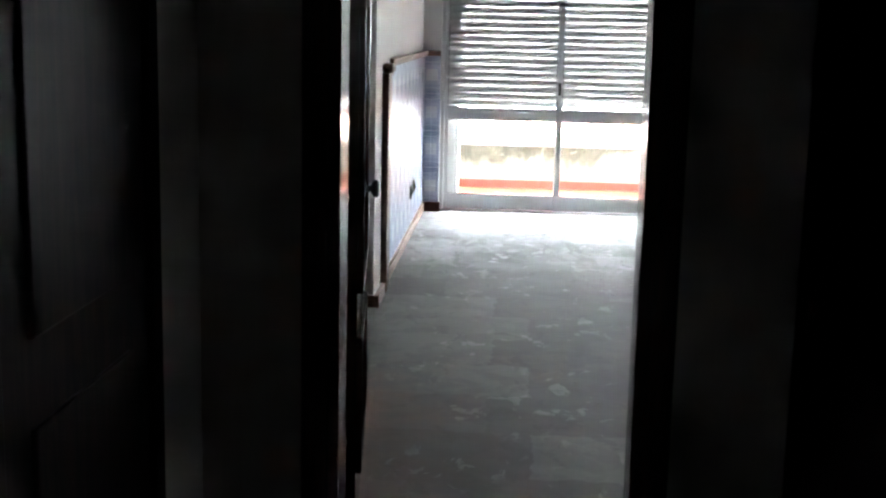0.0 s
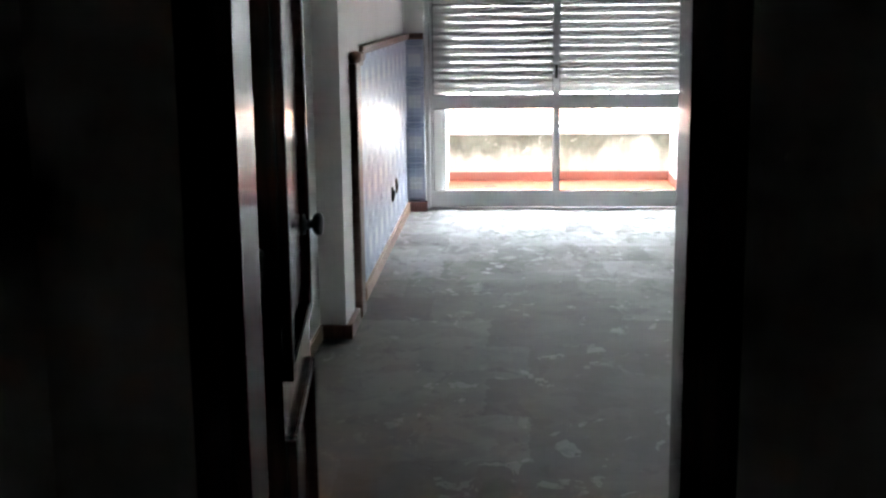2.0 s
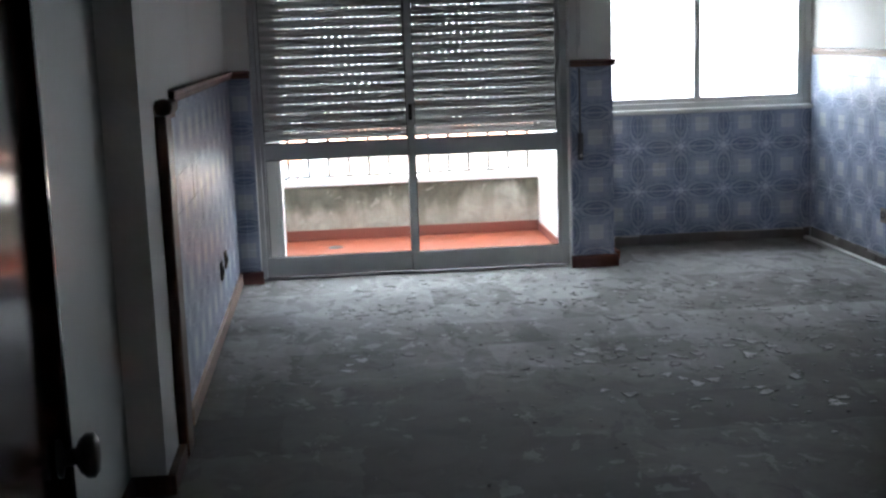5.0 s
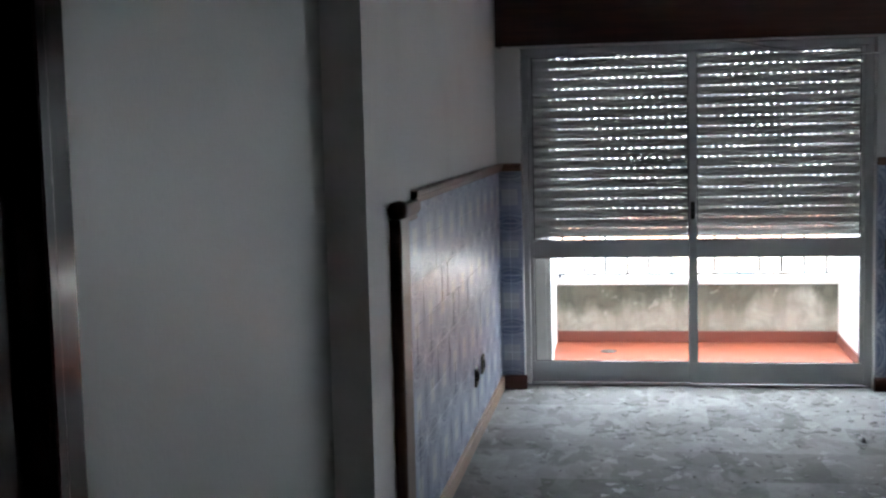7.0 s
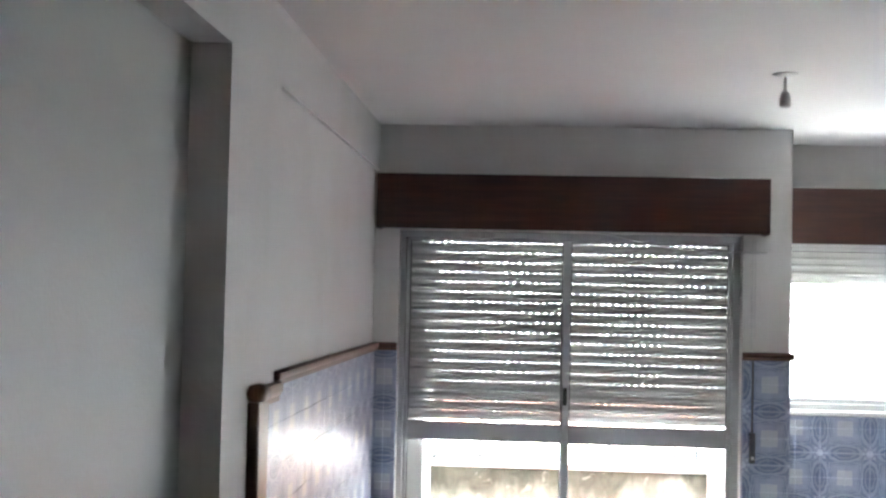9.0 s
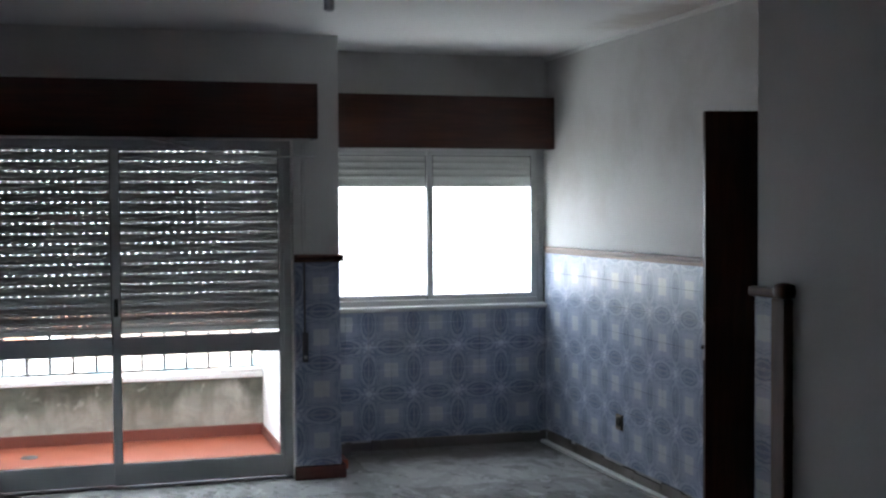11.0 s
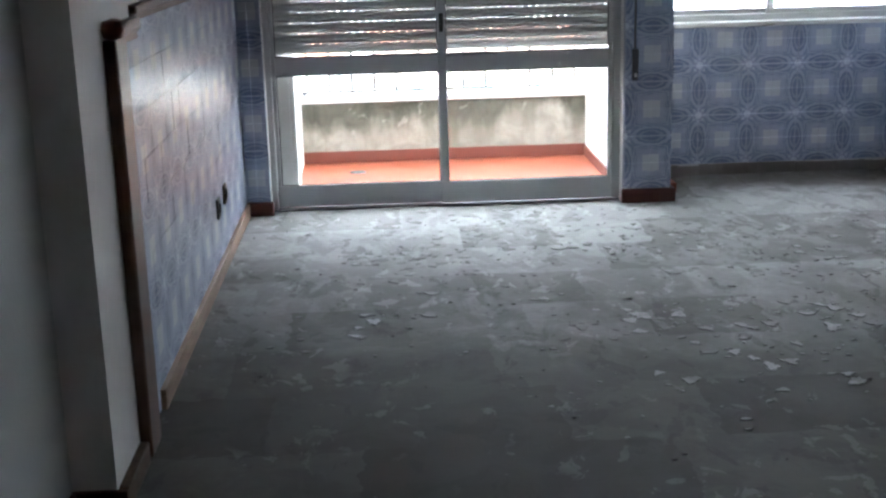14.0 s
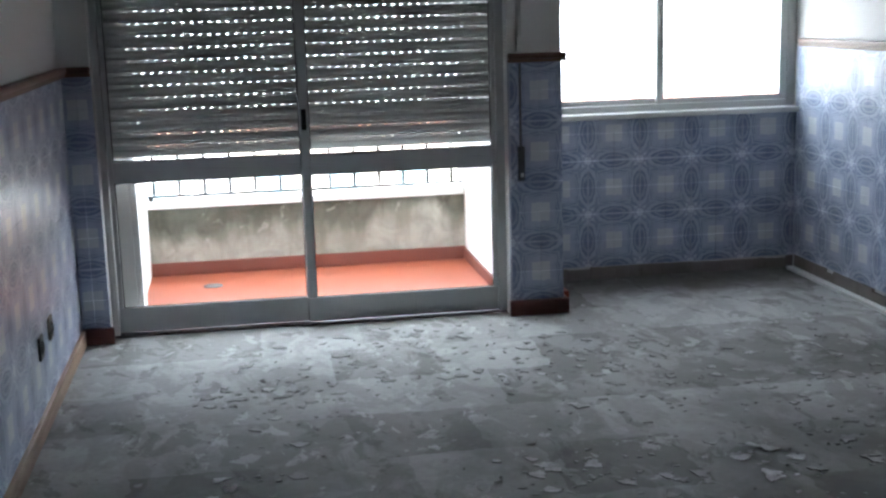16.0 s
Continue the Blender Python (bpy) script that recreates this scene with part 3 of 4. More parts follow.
# ---- pelmets ----
def pelmet(x0, x1, y0, y1, z0, z1, label):
    f = thing("curtain_pelmet", label, "pelmet", "window pelmets")
    part("front_board", boxes((x0, x1, y0, y0 + 0.018, z0, z1), bevel=0.002), M["pelmet"], f)
    part("top_board", boxes((x0, x1, y0 + 0.018, y1, z1 - 0.018, z1), bevel=0.002), M["pelmet"], f)
    part("end_board", boxes((x0, x0 + 0.018, y0 + 0.018, y1, z0, z1 - 0.018), bevel=0.002), M["pelmet"], f)
    part("end_board", boxes((x1 - 0.018, x1, y0 + 0.018, y1, z0, z1 - 0.018), bevel=0.002), M["pelmet"], f)
    part("curtain_track", boxes((x0 + 0.02, x1 - 0.02, y0 + 0.05, y0 + 0.065, z0 + 0.002, z0 + 0.014)), M["white_pvc"], f, "thin white curtain track")
    return f


pelmet(0.075, 2.262, -0.25, YP - 0.001, 1.975, 2.283, "long dark mahogany pelmet above the balcony door")
pelmet(2.425, XR - 0.004, 0.44, YW - 0.001, 1.962, 2.300, "dark mahogany pelmet above the window")


# ---- roller shutters ----
def slat_mesh(width, pitch, holes, step, seed):
    """One slat: a bulged body over a recessed lip, the lip pierced by a row of rounded light slots."""
    rng, bm = random.Random(seed), bmesh.new()
    lip0, lip1, front, back = 0.0, 0.027, 0.003, 0.009

    def strip(rows, x0, x1, flip=False):
        line = [(bm.verts.new((x0, y, z)), bm.verts.new((x1, y, z))) for y, z in rows]
        for (a, b), (c, d) in zip(line, line[1:]):
            bm.faces.new((a, c, d, b) if flip else (a, b, d, c))

    top = pitch + 0.004
    strip([(0.003, lip1 - 0.002), (-0.003, lip1 + 0.002), (-0.0065, lip1 + 0.009), (-0.007, pitch - 0.012), (-0.004, pitch - 0.002), (0.0, top)], 0, width)
    strip([(back, lip1 - 0.002), (back, top), (0.0, top)], 0, width, True)
    if not holes:
        strip([(front, lip0), (front, lip1)], 0, width)
        strip([(back, lip0), (back, lip1)], 0, width, True)
        return bm
    shift, count, phase = rng.uniform(-0.5, 0.5) * step, int(width / step), rng.uniform(0, 6.28)
    strip([(front, lip0), (front, 0.010)], 0, width)
    strip([(back, lip0), (back, 0.010)], 0, width, True)
    cuts = [0.0] + [shift + step * (k + 1) for k in range(count - 1)] + [width]
    for k, (x0, x1) in enumerate(zip(cuts, cuts[1:])):
        cx = shift + step * (k + 0.5)
        open_share = 0.62 + 0.38 * math.sin(phase + 0.55 * k + 1.4 * math.sin(0.21 * k + phase))
        hx, hz, cz = 0.0086, 0.0004 + 0.0012 * open_share, 0.0165
        outer = [(x0, 0.010), (cx, 0.010), (x1, 0.010), (x1, cz), (x1, lip1), (cx, lip1), (x0, lip1), (x0, cz)]
        inner = [(cx - hx * 0.7, cz - hz), (cx, cz - hz), (cx + hx * 0.7, cz - hz), (cx + hx, cz), (cx + hx * 0.7, cz + hz), (cx, cz + hz), (cx - hx * 0.7, cz + hz), (cx - hx, cz)]
        rings = [[bm.verts.new((x, y, z)) for x, z in ring] for ring, y in ((outer, front), (inner, front), (inner, back), (outer, back))]
        for lo, hi in zip(rings, rings[1:]):
            for j in range(8):
                bm.faces.new((lo[j], lo[(j + 1) % 8], hi[(j + 1) % 8], hi[j]))
    return bm


def shutter(x0, x1, y, z0, z1, pitch, holes, label):
    f = thing("roller_shutter", label, "roller shutter", "roller shutters")
    k, z = 0, z0 + 0.0345
    plain = None if holes else mesh_of("slat", slat_mesh(x1 - x0, pitch, False, 0.042, 0), M["shutter"])
    while z < z1:
        ob = under(new("slat", plain or mesh_of("slat", slat_mesh(x1 - x0, pitch, True, 0.042, k), M["shutter"])), f)
        ob.location = (x0, y, z)
        z += pitch
        k += 1
    part("bottom_bar", boxes((x0, x1, y - 0.002, y + 0.014, z0, z0 + 0.034), bevel=0.003), M["shutter"], f, "thicker bottom bar")
    return f


shutter(0.215, 2.125, 0.075, 0.880, 2.02, 0.0578, True, "lowered grey slatted roller shutter with light slots")
shutter(2.47, 3.935, 0.72, 1.72, 2.05, 0.045, False, "partly lowered grey slatted roller shutter")


# ---- balcony door and window ----
def pane(x0, x1, y, z0, z1, parent):
    ob = part("pane", boxes((x0, x1, y - 0.002, y + 0.002, z0, z1)), M["glass"], parent, "clear glass pane")
    ob.visible_shadow = False
    e = 0.007
    part("gasket", boxes((x0, x1, y - 0.006, y - 0.0025, z0, z0 + e), (x0, x1, y - 0.006, y - 0.0025, z1 - e, z1),
                         (x0, x0 + e, y - 0.006, y - 0.0025, z0 + e, z1 - e), (x1 - e, x1, y - 0.006, y - 0.0025, z0 + e, z1 - e)), M["black"], parent, "black rubber gasket")
    return ob


def balcony_door():
    f = tagged(thing("door_2", "closed grey aluminium sliding balcony door with glass panes", "balcony door"), kind="structure")
    b = 0.004
    y0, y1 = -0.01, 0.06
    part("frame_post", boxes((0.197, 0.228, y0, y1, 0.03, 1.935), bevel=b), M["alu"], f)
    part("frame_post", boxes((2.100, 2.143, y0, y1, 0.03, 1.935), bevel=b), M["alu"], f)
    part("frame_head", boxes((0.197, 2.143, y0, y1, 1.935, 1.972), bevel=b), M["alu"], f)
    part("threshold", boxes((0.197, 2.143, y0 - 0.004, y1, 0.002, 0.026), bevel=b), M["grey_plastic"], f, "dark recessed track")
    part("track_lip", boxes((0.197, 2.143, y0 - 0.055, y0 - 0.040, 0.001, 0.010), bevel=0.002), M["steel"], f, "thin metal strip")
    for x0, x1, yy in ((0.229, 1.182, 0.030), (1.140, 2.099, 0.0)):
        s = part("sash", boxes((x0, x1, yy - 0.004, yy + 0.026, 0.034, 0.155), bevel=b), M["alu"], f)
        part("sash_stile", boxes((x0, x0 + (0.022 if yy else 0.044), yy - 0.004, yy + 0.026, 0.155, 1.934), bevel=b), M["alu"], s)
        part("sash_stile", boxes((x1 - (0.044 if yy else 0.022), x1, yy - 0.004, yy + 0.026, 0.155, 1.934), bevel=b), M["alu"], s)
        a, c = x0 + (0.022 if yy else 0.044), x1 - (0.044 if yy else 0.022)
        part("middle_rail", boxes((a, c, yy - 0.004, yy + 0.026, 0.765, 0.868), bevel=b), M["alu"], s)
        part("top_rail", boxes((a, c, yy - 0.004, yy + 0.026, 1.922, 1.934), bevel=b), M["alu"], s)
        pane(a - 0.003, c + 0.003, yy + 0.011, 0.152, 0.768, s)
        pane(a - 0.003, c + 0.003, yy + 0.011, 0.865, 1.925, s)
    bm = boxes((1.147, 1.171, -0.016, -0.004, 0.985, 1.085), bevel=0.004)
    box(bm, 1.152, 1.166, -0.030, -0.016, 1.01, 1.06, bevel=0.004)
    part("latch", bm, M["black"], f, "small black latch")
    return f


def side_window():
    f = tagged(thing("window_1", "grey aluminium sliding window with two panes", "window"), kind="structure")
    b = 0.004
    y0 = YW + 0.03
    part("frame_post", boxes((2.452, 2.490, y0, y0 + 0.07, 0.948, 1.98), bevel=b), M["alu"], f)
    part("frame_post", boxes((3.918, 3.965, y0, y0 + 0.07, 0.948, 1.98), bevel=b), M["alu"], f)
    part("frame_foot", boxes((2.490, 3.918, y0, y0 + 0.07, 0.948, 0.985), bevel=b), M["alu"], f)
    part("frame_head", boxes((2.490, 3.918, y0, y0 + 0.07, 1.955, 1.98), bevel=b), M["alu"], f)
    for x0, x1, yy in ((2.491, 3.195, y0 + 0.036), (3.150, 3.917, y0 + 0.004)):
        s = part("sash", boxes((x0, x1, yy, yy + 0.026, 0.986, 1.014), bevel=b), M["alu"], f)
        part("sash_stile", boxes((x0, x0 + 0.040, yy, yy + 0.026, 1.014, 1.926), bevel=b), M["alu"], s)
        part("sash_stile", boxes((x1 - 0.040, x1, yy, yy + 0.026, 1.014, 1.926), bevel=b), M["alu"], s)
        part("top_rail", boxes((x0, x1, yy, yy + 0.026, 1.926, 1.954), bevel=b), M["alu"], s)
        pane(x0 + 0.037, x1 - 0.037, yy + 0.013, 1.011, 1.929, s)
    part("window_sill", boxes((2.418, XR - 0.002, YW - 0.045, y0 + 0.08, 0.916, 0.946), bevel=0.005), M["white_pvc"], f, "white stone window sill")
    part("lock", boxes((3.158, 3.176, y0 - 0.010, y0 + 0.004, 1.38, 1.52), bevel=0.004), M["steel"], f, "narrow grey lock")
    return f


balcony_door()
side_window()


# ---- balcony ----
def balcony():
    st = "structure"
    solid("ground", boxes((-150, 150, 3.0, 260, -13.6, -13.4)), M["street"], "pale street ground far below", "ground", kind=st)
    solid("balcony_floor", boxes((0.0, 2.5, 0.12, 1.30, -0.2, 0.074)), M["redfloor"], "red painted balcony floor", "floor", kind=st)
    solid("wall_balcony_left", boxes((0.0, 0.310, 0.122, 1.30, 0.046, 2.599)), M["outside"], "white painted balcony side wall", "wall", kind=st)
    solid("wall_balcony_pier", boxes((0.311, 0.340, 0.122, 0.33, 0.046, 2.599), bevel=0.004), M["outside"], "white painted pier beside the balcony door", "pier", kind=st)
    solid("wall_balcony_right", boxes((2.14, 2.414, 0.122, 1.30, 0.046, 2.599)), M["outside"], "white painted balcony side wall", "wall", kind=st)
    solid("balcony_parapet", boxes((0.311, 2.139, 1.13, 1.27, 0.046, 0.462)), M["parapet"], "low rendered parapet with dark algae stains", "parapet", kind=st)
    solid("parapet_coping", boxes((0.311, 2.139, 1.11, 1.29, 0.463, 0.497), bevel=0.006), M["outside"], "white stone coping on the parapet", "coping", kind=st)
    solid("balcony_skirting", boxes((0.311, 2.139, 1.115, 1.129, 0.075, 0.150), (2.125, 2.139, 0.125, 1.114, 0.075, 0.140), bevel=0.003), M["redskirt"], "red painted skirting along the parapet", "skirting", kind=st)
    r = thing("balcony_railing", "white metal balcony railing with thin upright bars", "railing")
    part("top_rail", boxes((0.311, 2.139, 1.180, 1.220, 0.94, 0.965), bevel=0.006), M["rail_paint"], r)
    part("bottom_rail", boxes((0.311, 2.139, 1.190, 1.212, 0.515, 0.533), bevel=0.004), M["rail_paint"], r)
    bar = mesh_of("bar", boxes((-0.010, 0.010, 1.191, 1.211, 0.534, 0.939), bevel=0.003), M["rail_paint"])
    for k in range(13):
        under(new("bar", bar), r).location.x = 0.349 + 0.1440 * k
    post = mesh_of("post", boxes((-0.012, 0.012, 1.190, 1.214, 0.4975, 0.514), bevel=0.002), M["rail_paint"])
    for x in (0.33, 1.213, 2.12):
        under(new("post", post), r).location.x = x
    solid("loose_slab", boxes((1.850, 2.128, 1.112, 1.172, 0.4985, 0.524), bevel=0.004), M["outside"], "loose pale slab lying on the parapet coping", "slab")
    bm = bmesh.new()
    turned(bm, (0.66, 0.78, 0.0745), (0, 0, 1), [(0.0, 0.055), (0.004, 0.05), (0.007, 0.02)], 12)
    solid("dead_leaf_litter", bm, M["darkchip"], "small dark clump of litter on the red floor", "litter")


balcony()


def apartment_block(x, y, w, floors, material, label):
    """A far block with storeys, window openings filled by panes, and a roof."""
    b = thing("apartment_building", label, "building", "far buildings", (x, y, -13.4))
    h = floors * 3.0 + 1.0
    part("wall", boxes((0, w, 0, 9, 0, h)), material, b)
    part("roof", boxes((-0.4, w + 0.4, -0.4, 9.4, h, h + 0.35)), M["roof"], b)
    frame_me = mesh_of("window", boxes((0, 1.5, -0.06, 0.0, 0, 1.5)), M["outside"])
    pane_me = mesh_of("pane", boxes((0.1, 1.4, -0.10, -0.061, 0.1, 1.4)), M["far_glass"])
    for k in range(int(w / 3)):
        for s in range(floors):
            win = under(new("window", frame_me), b)
            win.location = (0.8 + 3 * k, 0, 1.2 + 3 * s)
            under(new("pane", pane_me), win)
    return b


apartment_block(-16, 42, 15, 3, M["facade"], "pale apartment block beyond the balcony")
apartment_block(0.5, 46, 12, 3, M["facade_b"], "ochre apartment block beyond the balcony")
apartment_block(14, 44, 18, 3, M["facade"], "pale apartment block beyond the window")


# ---- side door standing open at the right ----
def side_door():
    d = thing("door_3", "plain dark brown wooden side door standing open", "door")
    part("leaf", boxes((0, 0.62, -0.035, 0.0, 0.02, 1.93), bevel=0.003), M["door_b"], d)
    # thin pale strip just below the leaf
    part("worn_edge", boxes((0.002, 0.618, -0.034, -0.001, 0.003, 0.0195)), M["white_pvc"], d, "pale strip along the bottom edge")
    part("latch_plate", boxes((-0.003, 0.0, -0.028, -0.007, 0.95, 1.10), bevel=0.001), M["steel"], d)
    bm = bmesh.new()
    turned(bm, (0.0, -0.017, 1.0), (-1, 0, 0), [(0.0, 0.009), (0.008, 0.009), (0.012, 0.005)], 10)
    part("bolt", bm, M["black"], d)
    for z in (0.25, 1.0, 1.7):
        bm = bmesh.new()
        rod(bm, (0.625, -0.017, z - 0.05), (0.625, -0.017, z + 0.05), 0.007)
        part("hinge", bm, M["steel"], d)
    d.matrix_basis = pose(3.323, -2.724, 0.024, 0, 0, -12.5)
    return d


side_door()


# ---- hall doors ----
def hall_door(name, x, side, y0, y1, label):
    f = tagged(thing(name, label, "door"), kind="structure")
    x1 = x + side * 0.02
    part("leaf", boxes((x, x1, y0 + 0.07, y1 - 0.07, 0.01, 2.02), bevel=0.003), M["hall_door"], f)
    for lo, hi in ((0.2, 0.85), (1.0, 1.85)):
        part("raised_field", boxes((x1, x1 + side * 0.012, y0 + 0.2, y1 - 0.2, lo, hi), bevel=0.006), M["hall_door"], f)
    part("casing", boxes((x, x1 + side * 0.015, y0, y0 + 0.069, 0, 2.10), bevel=0.005), M["hall_door"], f)
    part("casing", boxes((x, x1 + side * 0.015, y1 - 0.069, y1, 0, 2.10), bevel=0.005), M["hall_door"], f)
    part("casing", boxes((x, x1 + side * 0.015, y0 + 0.069, y1 - 0.069, 2.03, 2.10), bevel=0.005), M["hall_door"], f)
    return f


hall_door("door_4", HX0, 1, -8.42, -7.50, "closed dark wooden hall door")
hall_door("door_5", HX1, -1, -8.20, -7.02, "closed dark wooden hall door")


# ---- fixtures ----
def ceiling_lamp(x, y):
    f = thing("ceiling_lamp_holder", "bare lamp holder hanging from the ceiling without a bulb", "lamp holder", "", (x, y, H))
    bm = bmesh.new()
    turned(bm, (0, 0, 0), (0, 0, -1), [(0.0, 0.055), (0.004, 0.052), (0.010, 0.030), (0.014, 0.008)])
    part("ceiling_rose", bm, M["white_pvc"], f, smooth=True)
    bm = bmesh.new()
    rod(bm, (0, 0, -0.012), (0, 0, -0.085), 0.005)
    part("flex", bm, M["white_pvc"], f)
    bm = bmesh.new()
    turned(bm, (0, 0, -0.075), (0, 0, -1), [(0.0, 0.008), (0.008, 0.018), (0.022, 0.020), (0.026, 0.023), (0.064, 0.023), (0.068, 0.018), (0.064, 0.016), (0.05, 0.015)])
    part("socket", bm, M["alu"], f, "dull grey bulb socket", smooth=True)
    return f


ceiling_lamp(2.015, -1.81)


def wall_socket(x, y, z, side, plate, label):
    f = thing("wall_socket", label, "wall socket", "wall sockets", (x, y, z))
    part("plate", boxes((0, side * 0.010, -0.042, 0.042, -0.045, 0.045), bevel=0.004), plate, f)
    bm = bmesh.new()
    turned(bm, (side * 0.010, 0, 0), (side, 0, 0), [(0, 0.026), (0.004, 0.026), (0.004, 0.021), (-0.004, 0.020)], 16)
    part("socket_cup", bm, M["black"], f)
    for dy in (-0.009, 0.009):
        bm = bmesh.new()
        rod(bm, (side * 0.006, dy, 0), (side * 0.011, dy, 0), 0.003, sides=8)
        part("contact", bm, M["steel"], f)
    return f


TF = XL + 0.0135
wall_socket(TF, -1.28, 0.33, 1, M["black"], "black wall socket set in the blue tiles")
wall_socket(TF, -1.03, 0.345, 1, M["brown_plastic"], "brown wall socket set in the blue tiles")
wall_socket(XR - 0.0135, -0.586, 0.336, -1, M["stained_plate"], "stained yellowed wall socket set in the blue tiles")


def shutter_strap(x, y, z0, z1):
    f = thing("shutter_strap", "grey shutter strap running down to its winder box", "shutter strap")
    part("strap", boxes((x - 0.006, x + 0.006, y - 0.016, y - 0.014, z0 + 0.17, z1)), M["grey_plastic"], f)
    part("winder_box", boxes((x - 0.016, x + 0.016, y - 0.038, y - 0.0135, z0, z0 + 0.17), bevel=0.006), M["grey_plastic"], f)
    part("slot", boxes((x - 0.008, x + 0.008, y - 0.041, y - 0.038, z0 + 0.02, z0 + 0.04), bevel=0.001), M["white_pvc"], f)
    return f


shutter_strap(2.205, YP, 0.70, 1.272)
f = thing("pull_cord", "pair of thin pale pull cords against the plaster", "cord")
part("cord", boxes((2.194, 2.200, YP - 0.010, YP, 1.33, 1.955)), M["white_pvc"], f)
part("cord", boxes((2.212, 2.216, YP - 0.010, YP, 1.40, 1.955)), M["white_pvc"], f)


def hanging_wire():
    """A loose white wire sagging below the pelmet."""
    bm = bmesh.new()
    pts = []
    for k in range(25):
        u = k / 24
        x = 1.10 + 1.16 * u
        z = 1.985 - 0.115 * min(1.0, u * 1.35) ** 1.25 + 0.010 * math.sin(u * 9)
        pts.append((x, -0.155 + 0.02 * math.sin(u * 5), z))
    tube(bm, pts, 0.006, 8)
    return solid("loose_wire", bm, M["white_pvc"], "loose white wire sagging under the pelmet", "wire")


hanging_wire()
f = thing("cable_trunking", "white plastic cable trunking lying along the wall", "trunking")
part("channel", boxes((XR - 0.075, XR - 0.035, -1.54, 0.53, FL + 0.001, FL + 0.020), bevel=0.003), M["white_pvc"], f)
# black plate paints the shade of the hollow end; the channel is solid
part("end_opening", boxes((XR - 0.072, XR - 0.038, -1.544, -1.5405, FL + 0.004, FL + 0.017)), M["black"], f, "black plate painting the shade inside the open end")


# ---- floor debris ----
def ragged(rng, size, lift):
    """One torn, slightly curled scrap lying on the floor round the origin."""
    bm = bmesh.new()
    n, turn = rng.randint(18, 26), rng.uniform(0, 6.28)
    tilt = (rng.uniform(-lift, lift), rng.uniform(-lift, lift))
    waves = [(m, rng.uniform(0.06, 0.30) / m ** 0.3, rng.uniform(0, 6.28)) for m in (2, 3, 5, 7)]
    top, low = [], []
    for k in range(n):
        a = turn + 6.28318 * k / n
        r = size * max(0.22, 0.8 + sum(g * math.sin(m * a + q) for m, g, q in waves)) * rng.uniform(0.82, 1.12)
        x, y = r * math.cos(a) * 1.15, r * math.sin(a) * 0.95
        h = 0.0012 + max(0.0, x * tilt[0] + y * tilt[1])
        top.append(bm.verts.new((x, y, h + 0.0010)))
        low.append(bm.verts.new((x, y, max(0.0, h - 0.0016))))
    hub = bm.verts.new((0, 0, 0.0022))
    for k in range(n):
        bm.faces.new((hub, top[k], top[(k + 1) % n]))
        bm.faces.new((low[k], low[(k + 1) % n], top[(k + 1) % n], top[k]))
    return bm


# where the old flooring came away in scraps: centre x, y and spread
SCRAPS = [(0.80, -1.16, 0.12), (0.95, -1.38, 0.16), (1.12, -1.15, 0.15), (1.75, -0.30, 0.14), (1.88, -0.95, 0.20), (2.35, -0.85, 0.18),
          (2.55, -1.05, 0.20), (2.35, -1.60, 0.22), (3.05, -1.08, 0.22), (2.95, -1.72, 0.20), (2.75, -2.10, 0.20), (2.62, -2.35, 0.18),
          (1.80, -2.22, 0.14), (2.15, -2.35, 0.18), (2.60, -2.85, 0.22), (0.72, -2.15, 0.16), (2.00, -3.00, 0.30),
          (1.40, -0.55, 0.30), (0.70, -0.60, 0.25), (3.30, -1.40, 0.25), (3.10, -2.40, 0.25), (1.40, -1.90, 0.30)]


def glue_flakes(count):
    rng = random.Random(3)
    shapes = [mesh_of("glue_flake", ragged(rng, 0.009 + 0.026 * (k % 6) / 5, (0.03, 0.10, 0.25)[k % 3]), M["chip"]) for k in range(24)]
    made = 0
    while made < count:
        cx, cy, wide = rng.choice(SCRAPS)
        x, y = cx + rng.gauss(0, wide), cy + rng.gauss(0, wide)
        if 0.25 < x < 3.82 and -3.7 < y < -0.16:
            ob = new("glue_flake", shapes[rng.randrange(24)])
            ob.matrix_basis = pose(x, y, FL, 0, 0, rng.uniform(0, 360))
            tagged(ob, "pale ragged flake of old flooring glue on the floor", "flake", "flakes on the floor")
            made += 1


def flooring_scraps(count):
    """The small crumbled scraps between the flakes."""
    rng, verts, faces = random.Random(9), [], []
    while count:
        cx, cy, wide = rng.choice(SCRAPS)
        x, y, size = cx + rng.gauss(0, wide * 1.7), cy + rng.gauss(0, wide * 1.7), rng.uniform(0.004, 0.016)
        if not (0.12 < x < 3.86 and -4.2 < y < -0.14):
            continue
        count -= 1
        n, start, lean = rng.randint(6, 9), len(verts), rng.uniform(0, 0.25)
        for k in range(n):
            a, r = 6.28318 * k / n, size * rng.uniform(0.45, 1.2)
            verts.append((x + r * math.cos(a) * 1.2, y + r * math.sin(a), FL + 0.0015 + max(0.0, lean * r * math.cos(a))))
        verts.extend((v[0], v[1], FL) for v in verts[start:start + n])
        faces.append(tuple(range(start, start + n)))
        faces.extend((start + k, start + n + k, start + n + (k + 1) % n, start + (k + 1) % n) for k in range(n))
    me = bpy.data.meshes.new("flooring_scraps")
    me.from_pydata(verts, [], faces)
    me.materials.append(M["chip"])
    return tagged(new("flooring_scraps", me), "small crumbled scraps of old flooring glue", "floor debris", kind="stuff")


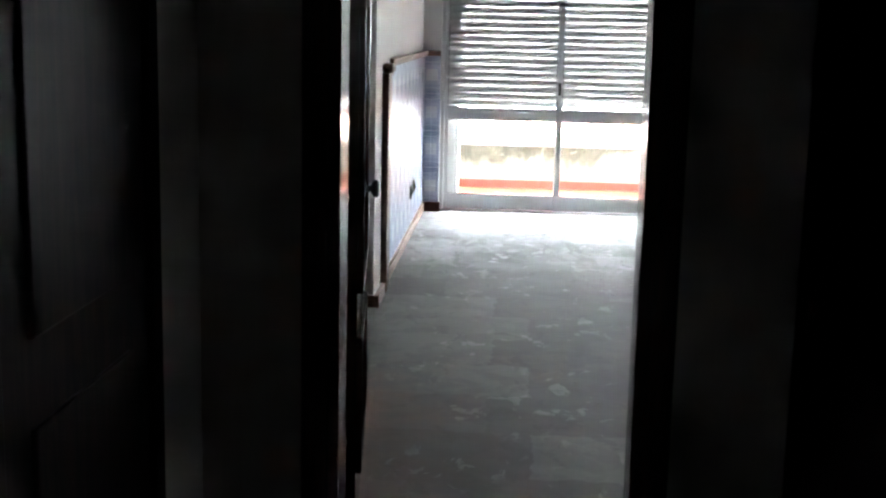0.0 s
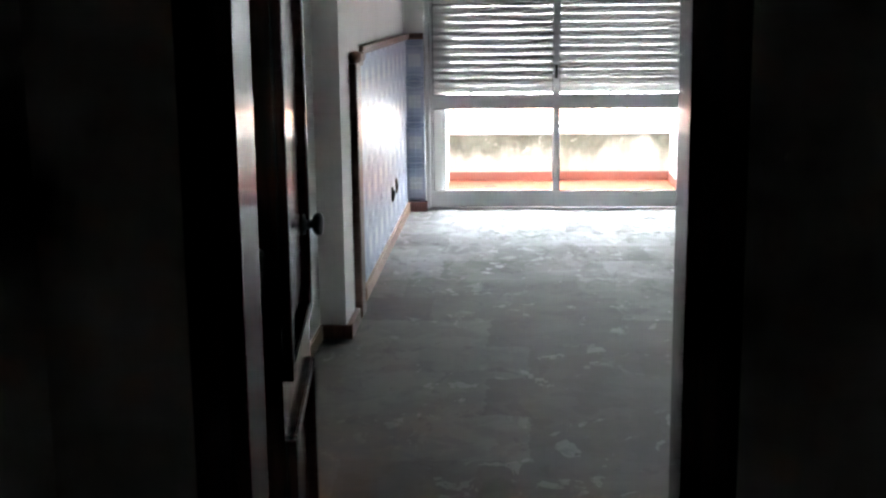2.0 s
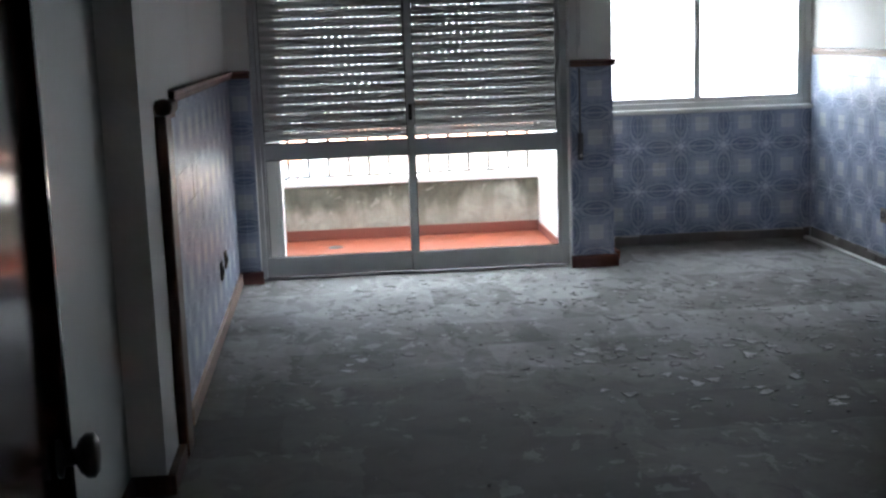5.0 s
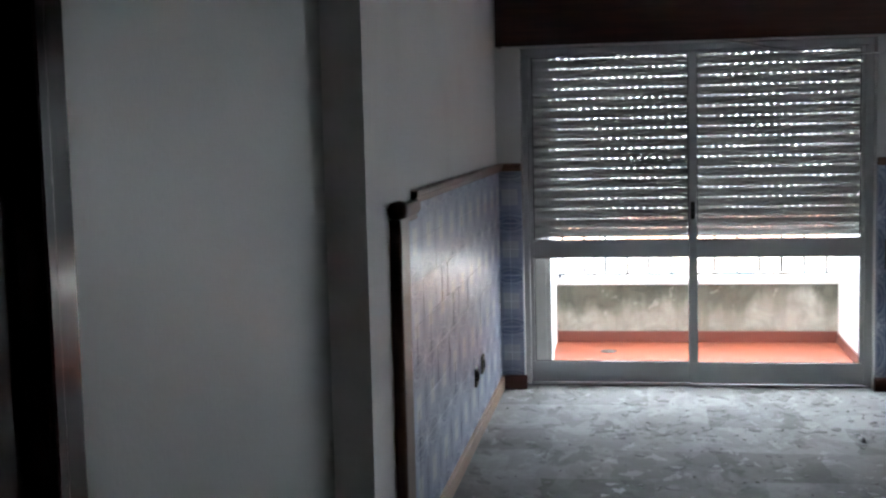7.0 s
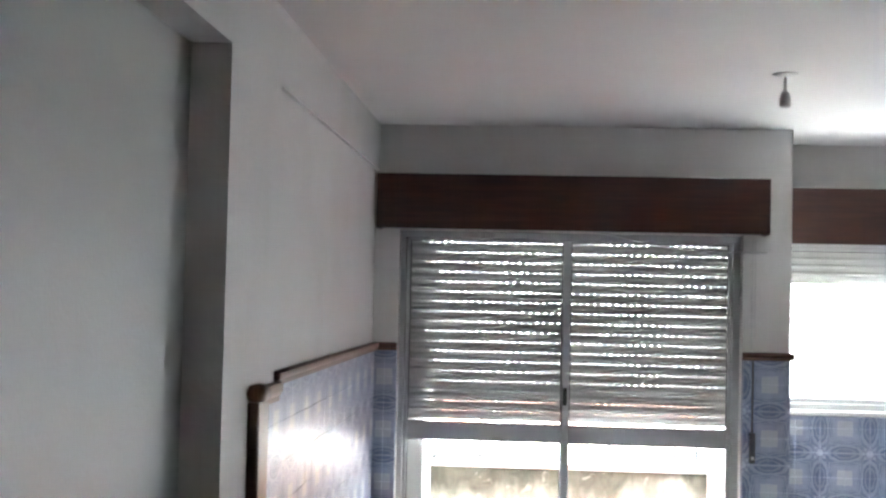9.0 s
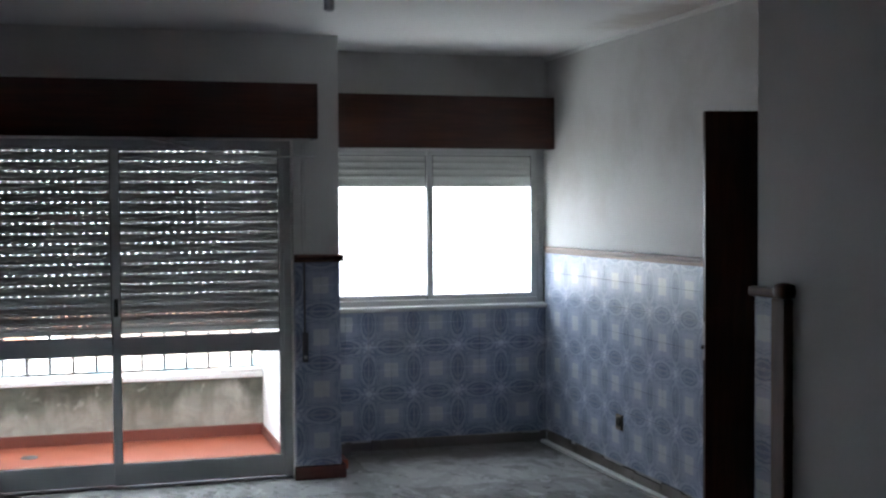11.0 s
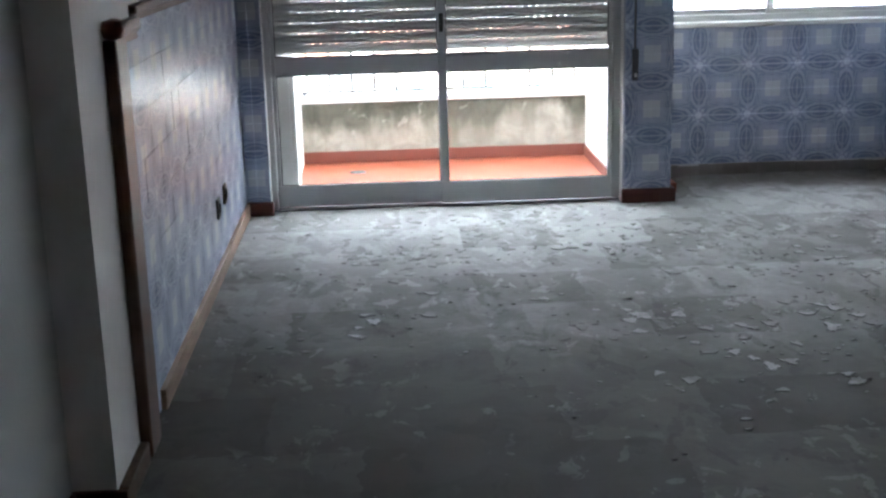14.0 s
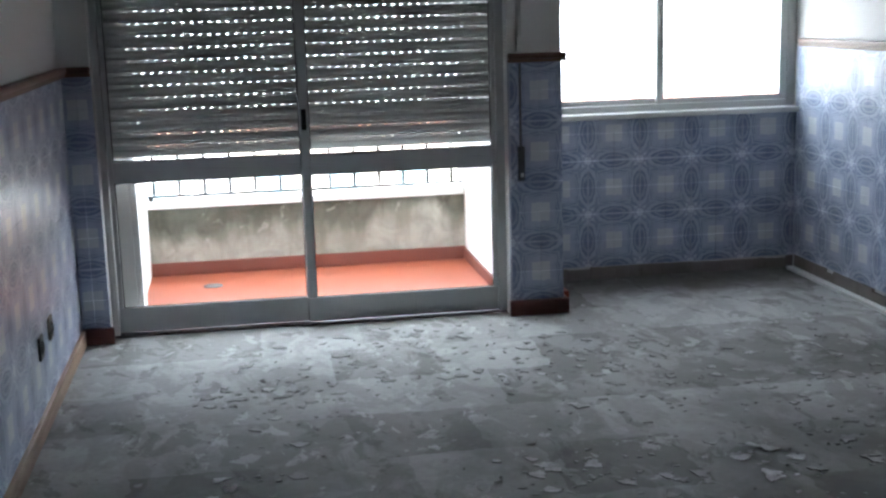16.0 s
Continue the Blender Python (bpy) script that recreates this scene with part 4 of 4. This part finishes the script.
def dust_crumbs(count):
    rng = random.Random(5)
    bm = bmesh.new()
    for _ in range(count):
        x, y, s = rng.uniform(0.3, 3.85), rng.uniform(-5.6, -0.15), rng.uniform(0.003, 0.008)
        bmesh.ops.create_cone(bm, cap_ends=True, segments=6, radius1=s, radius2=s * 0.5, depth=s * 0.5,
                              matrix=pose(x, y, FL + s * 0.25, 0, 0, rng.uniform(0, 90)) @ Matrix.Diagonal((1.6, 0.8, 1, 1)))
    return solid("dust_crumbs", bm, M["darkchip"], "small dark crumbs scattered on the floor", "floor debris", kind="stuff")


glue_flakes(220)
flooring_scraps(450)
dust_crumbs(150)


def hook(y, z):
    f = thing("wall_hook", "small dark metal hook on the white wall", "hook", "wall hooks", (XN, y, z))
    bm = bmesh.new()
    tube(bm, [(0, 0, 0), (0.007, 0, 0), (0.009, 0, -0.003), (0.009, 0, -0.007), (0.011, 0, -0.009), (0.013, 0, -0.006)], 0.0014, 8)
    part("bent_wire", bm, M["black"], f)
    part("plate", boxes((0, 0.002, -0.006, 0.006, -0.004, 0.004), bevel=0.0006), M["black"], f)
    return f


hook(-5.05, 2.275)
hook(-4.82, 2.262)
bm = bmesh.new()
turned(bm, (XN - 0.002, -4.596, 0.676), (1, 0, 0), [(0.0, 0.007), (0.004, 0.006), (0.006, 0.003)], 10)
solid("wall_plug", bm, M["grey_plastic"], "small dark plastic plug in the white wall", "wall plug")
solid("trim_cornice_right", boxes((XR - 0.016, XR, -2.85, YW, H - 0.030, H - 0.004), bevel=0.004), M["plaster"], "thin white moulding along the ceiling", "moulding", kind="structure")


# ---- wall tiles, last ----
T = 0.15


def tile_mesh(cache, ua, ub, za, zb, fu, fz):
    """A glazed tile cut to (ua, ub, za, zb) within its cell; fu, fz: on which side the motif's square lies."""
    key = (round(ua, 4), round(ub, 4), round(za, 4), round(zb, 4), fu, fz)
    if key in cache:
        return cache[key]
    g, e, d = 0.0004, 0.0005, 0.0075
    a, b, c, f = ua + g, ub - g, za + g, zb - g
    rects = [((a, c), (b, c), (b, f), (a, f)), ((a, c), (b, c), (b, f), (a, f)),
             ((a + e, c + e), (b - e, c + e), (b - e, f - e), (a + e, f - e))]
    depth = (0.0, d - 0.0012, d)
    verts = [(p[0], -h, p[1]) for r, h in zip(rects, depth) for p in r]
    faces = [(8, 9, 10, 11)]
    for k in (0, 4):
        for j in range(4):
            faces.append((k + j, k + (j + 1) % 4, k + 4 + (j + 1) % 4, k + 4 + j))
    me = bpy.data.meshes.new("tile")
    me.from_pydata(verts, [], faces)
    uv = me.uv_layers.new(name="UVMap")
    for loop in me.loops:
        x, _, z = me.vertices[loop.vertex_index].co
        uv.data[loop.index].uv = ((T - x if fu else x) / T, (T - z if fz else z) / T)
    me.materials.append(M["tile"])
    cache[key] = me
    return me


def tiled(wall, origin, turn, u0, u1, z0, z1, us, zs, bed_only=False):
    """Tiles on a wall: u runs along the wall from origin, turned by turn degrees about z; us, zs: the centre of one pale square."""
    rng = random.Random(len(bpy.data.objects))
    m = Matrix.Translation(origin) @ pose(0, 0, 0, 0, 0, turn)
    bed = part("mortar_bed", boxes((u0, u1, -0.006, 0.0, z0, z1)), M["grout"], wall, "grey grout bed")
    bed.matrix_basis = m
    cache = {}
    i = math.floor((u0 - us) / T)
    while us + i * T < u1 - 0.004:
        a = us + i * T
        j = math.floor((z0 - zs) / T)
        while zs + j * T < z1 - 0.004:
            b = zs + j * T
            ua, ub, za, zb = max(u0 - a, 0), min(u1 - a, T), max(z0 - b, 0), min(z1 - b, T)
            if ub - ua > 0.006 and zb - za > 0.006:
                ob = new("tile", tile_mesh(cache, ua, ub, za, zb, i % 2, j % 2))
                ob.parent = wall
                ob.matrix_basis = m @ pose(a, -0.0055 - rng.uniform(0, 0.0008), b, rng.gauss(0, 0.12), 0, rng.gauss(0, 0.12))
            j += 1
        i += 1


walls = bpy.data.objects
# u runs to the viewer's right as one faces the wall
tiled(walls["wall_west"], (XL, -3.188, 0), 90, 0.0, 3.188 + YP, 0.022, TOP + 0.004, 3.188 - 1.05, 0.84)
tiled(walls["wall_north"], (XL + 0.014, YP, 0), 0, 0.0, 0.195 - XL - 0.014, 0.096, TOP + 0.004, 0.125 - XL - 0.014, 0.83)
tiled(walls["wall_north"], (2.146, YP, 0), 0, 0.0, 0.269, 0.096, TOP, 2.301 - 2.146, 0.84)
tiled(walls["wall_window"], (2.416, YW, 0), 0, 0.0, XR - 2.416 - 0.014, 0.089, 0.915, 2.89 - 2.416, 0.84)
tiled(walls["wall_east"], (XR, YW - 0.001, 0), -90, 0.0, YW + 2.72, 0.096, TOP + 0.004, YW - 0.08, 0.852)
tiled(walls["wall_east_near"], (XS, -3.122, 0), -90, 0.0, 0.144, 0.022, 1.254, 0.06, 0.84)
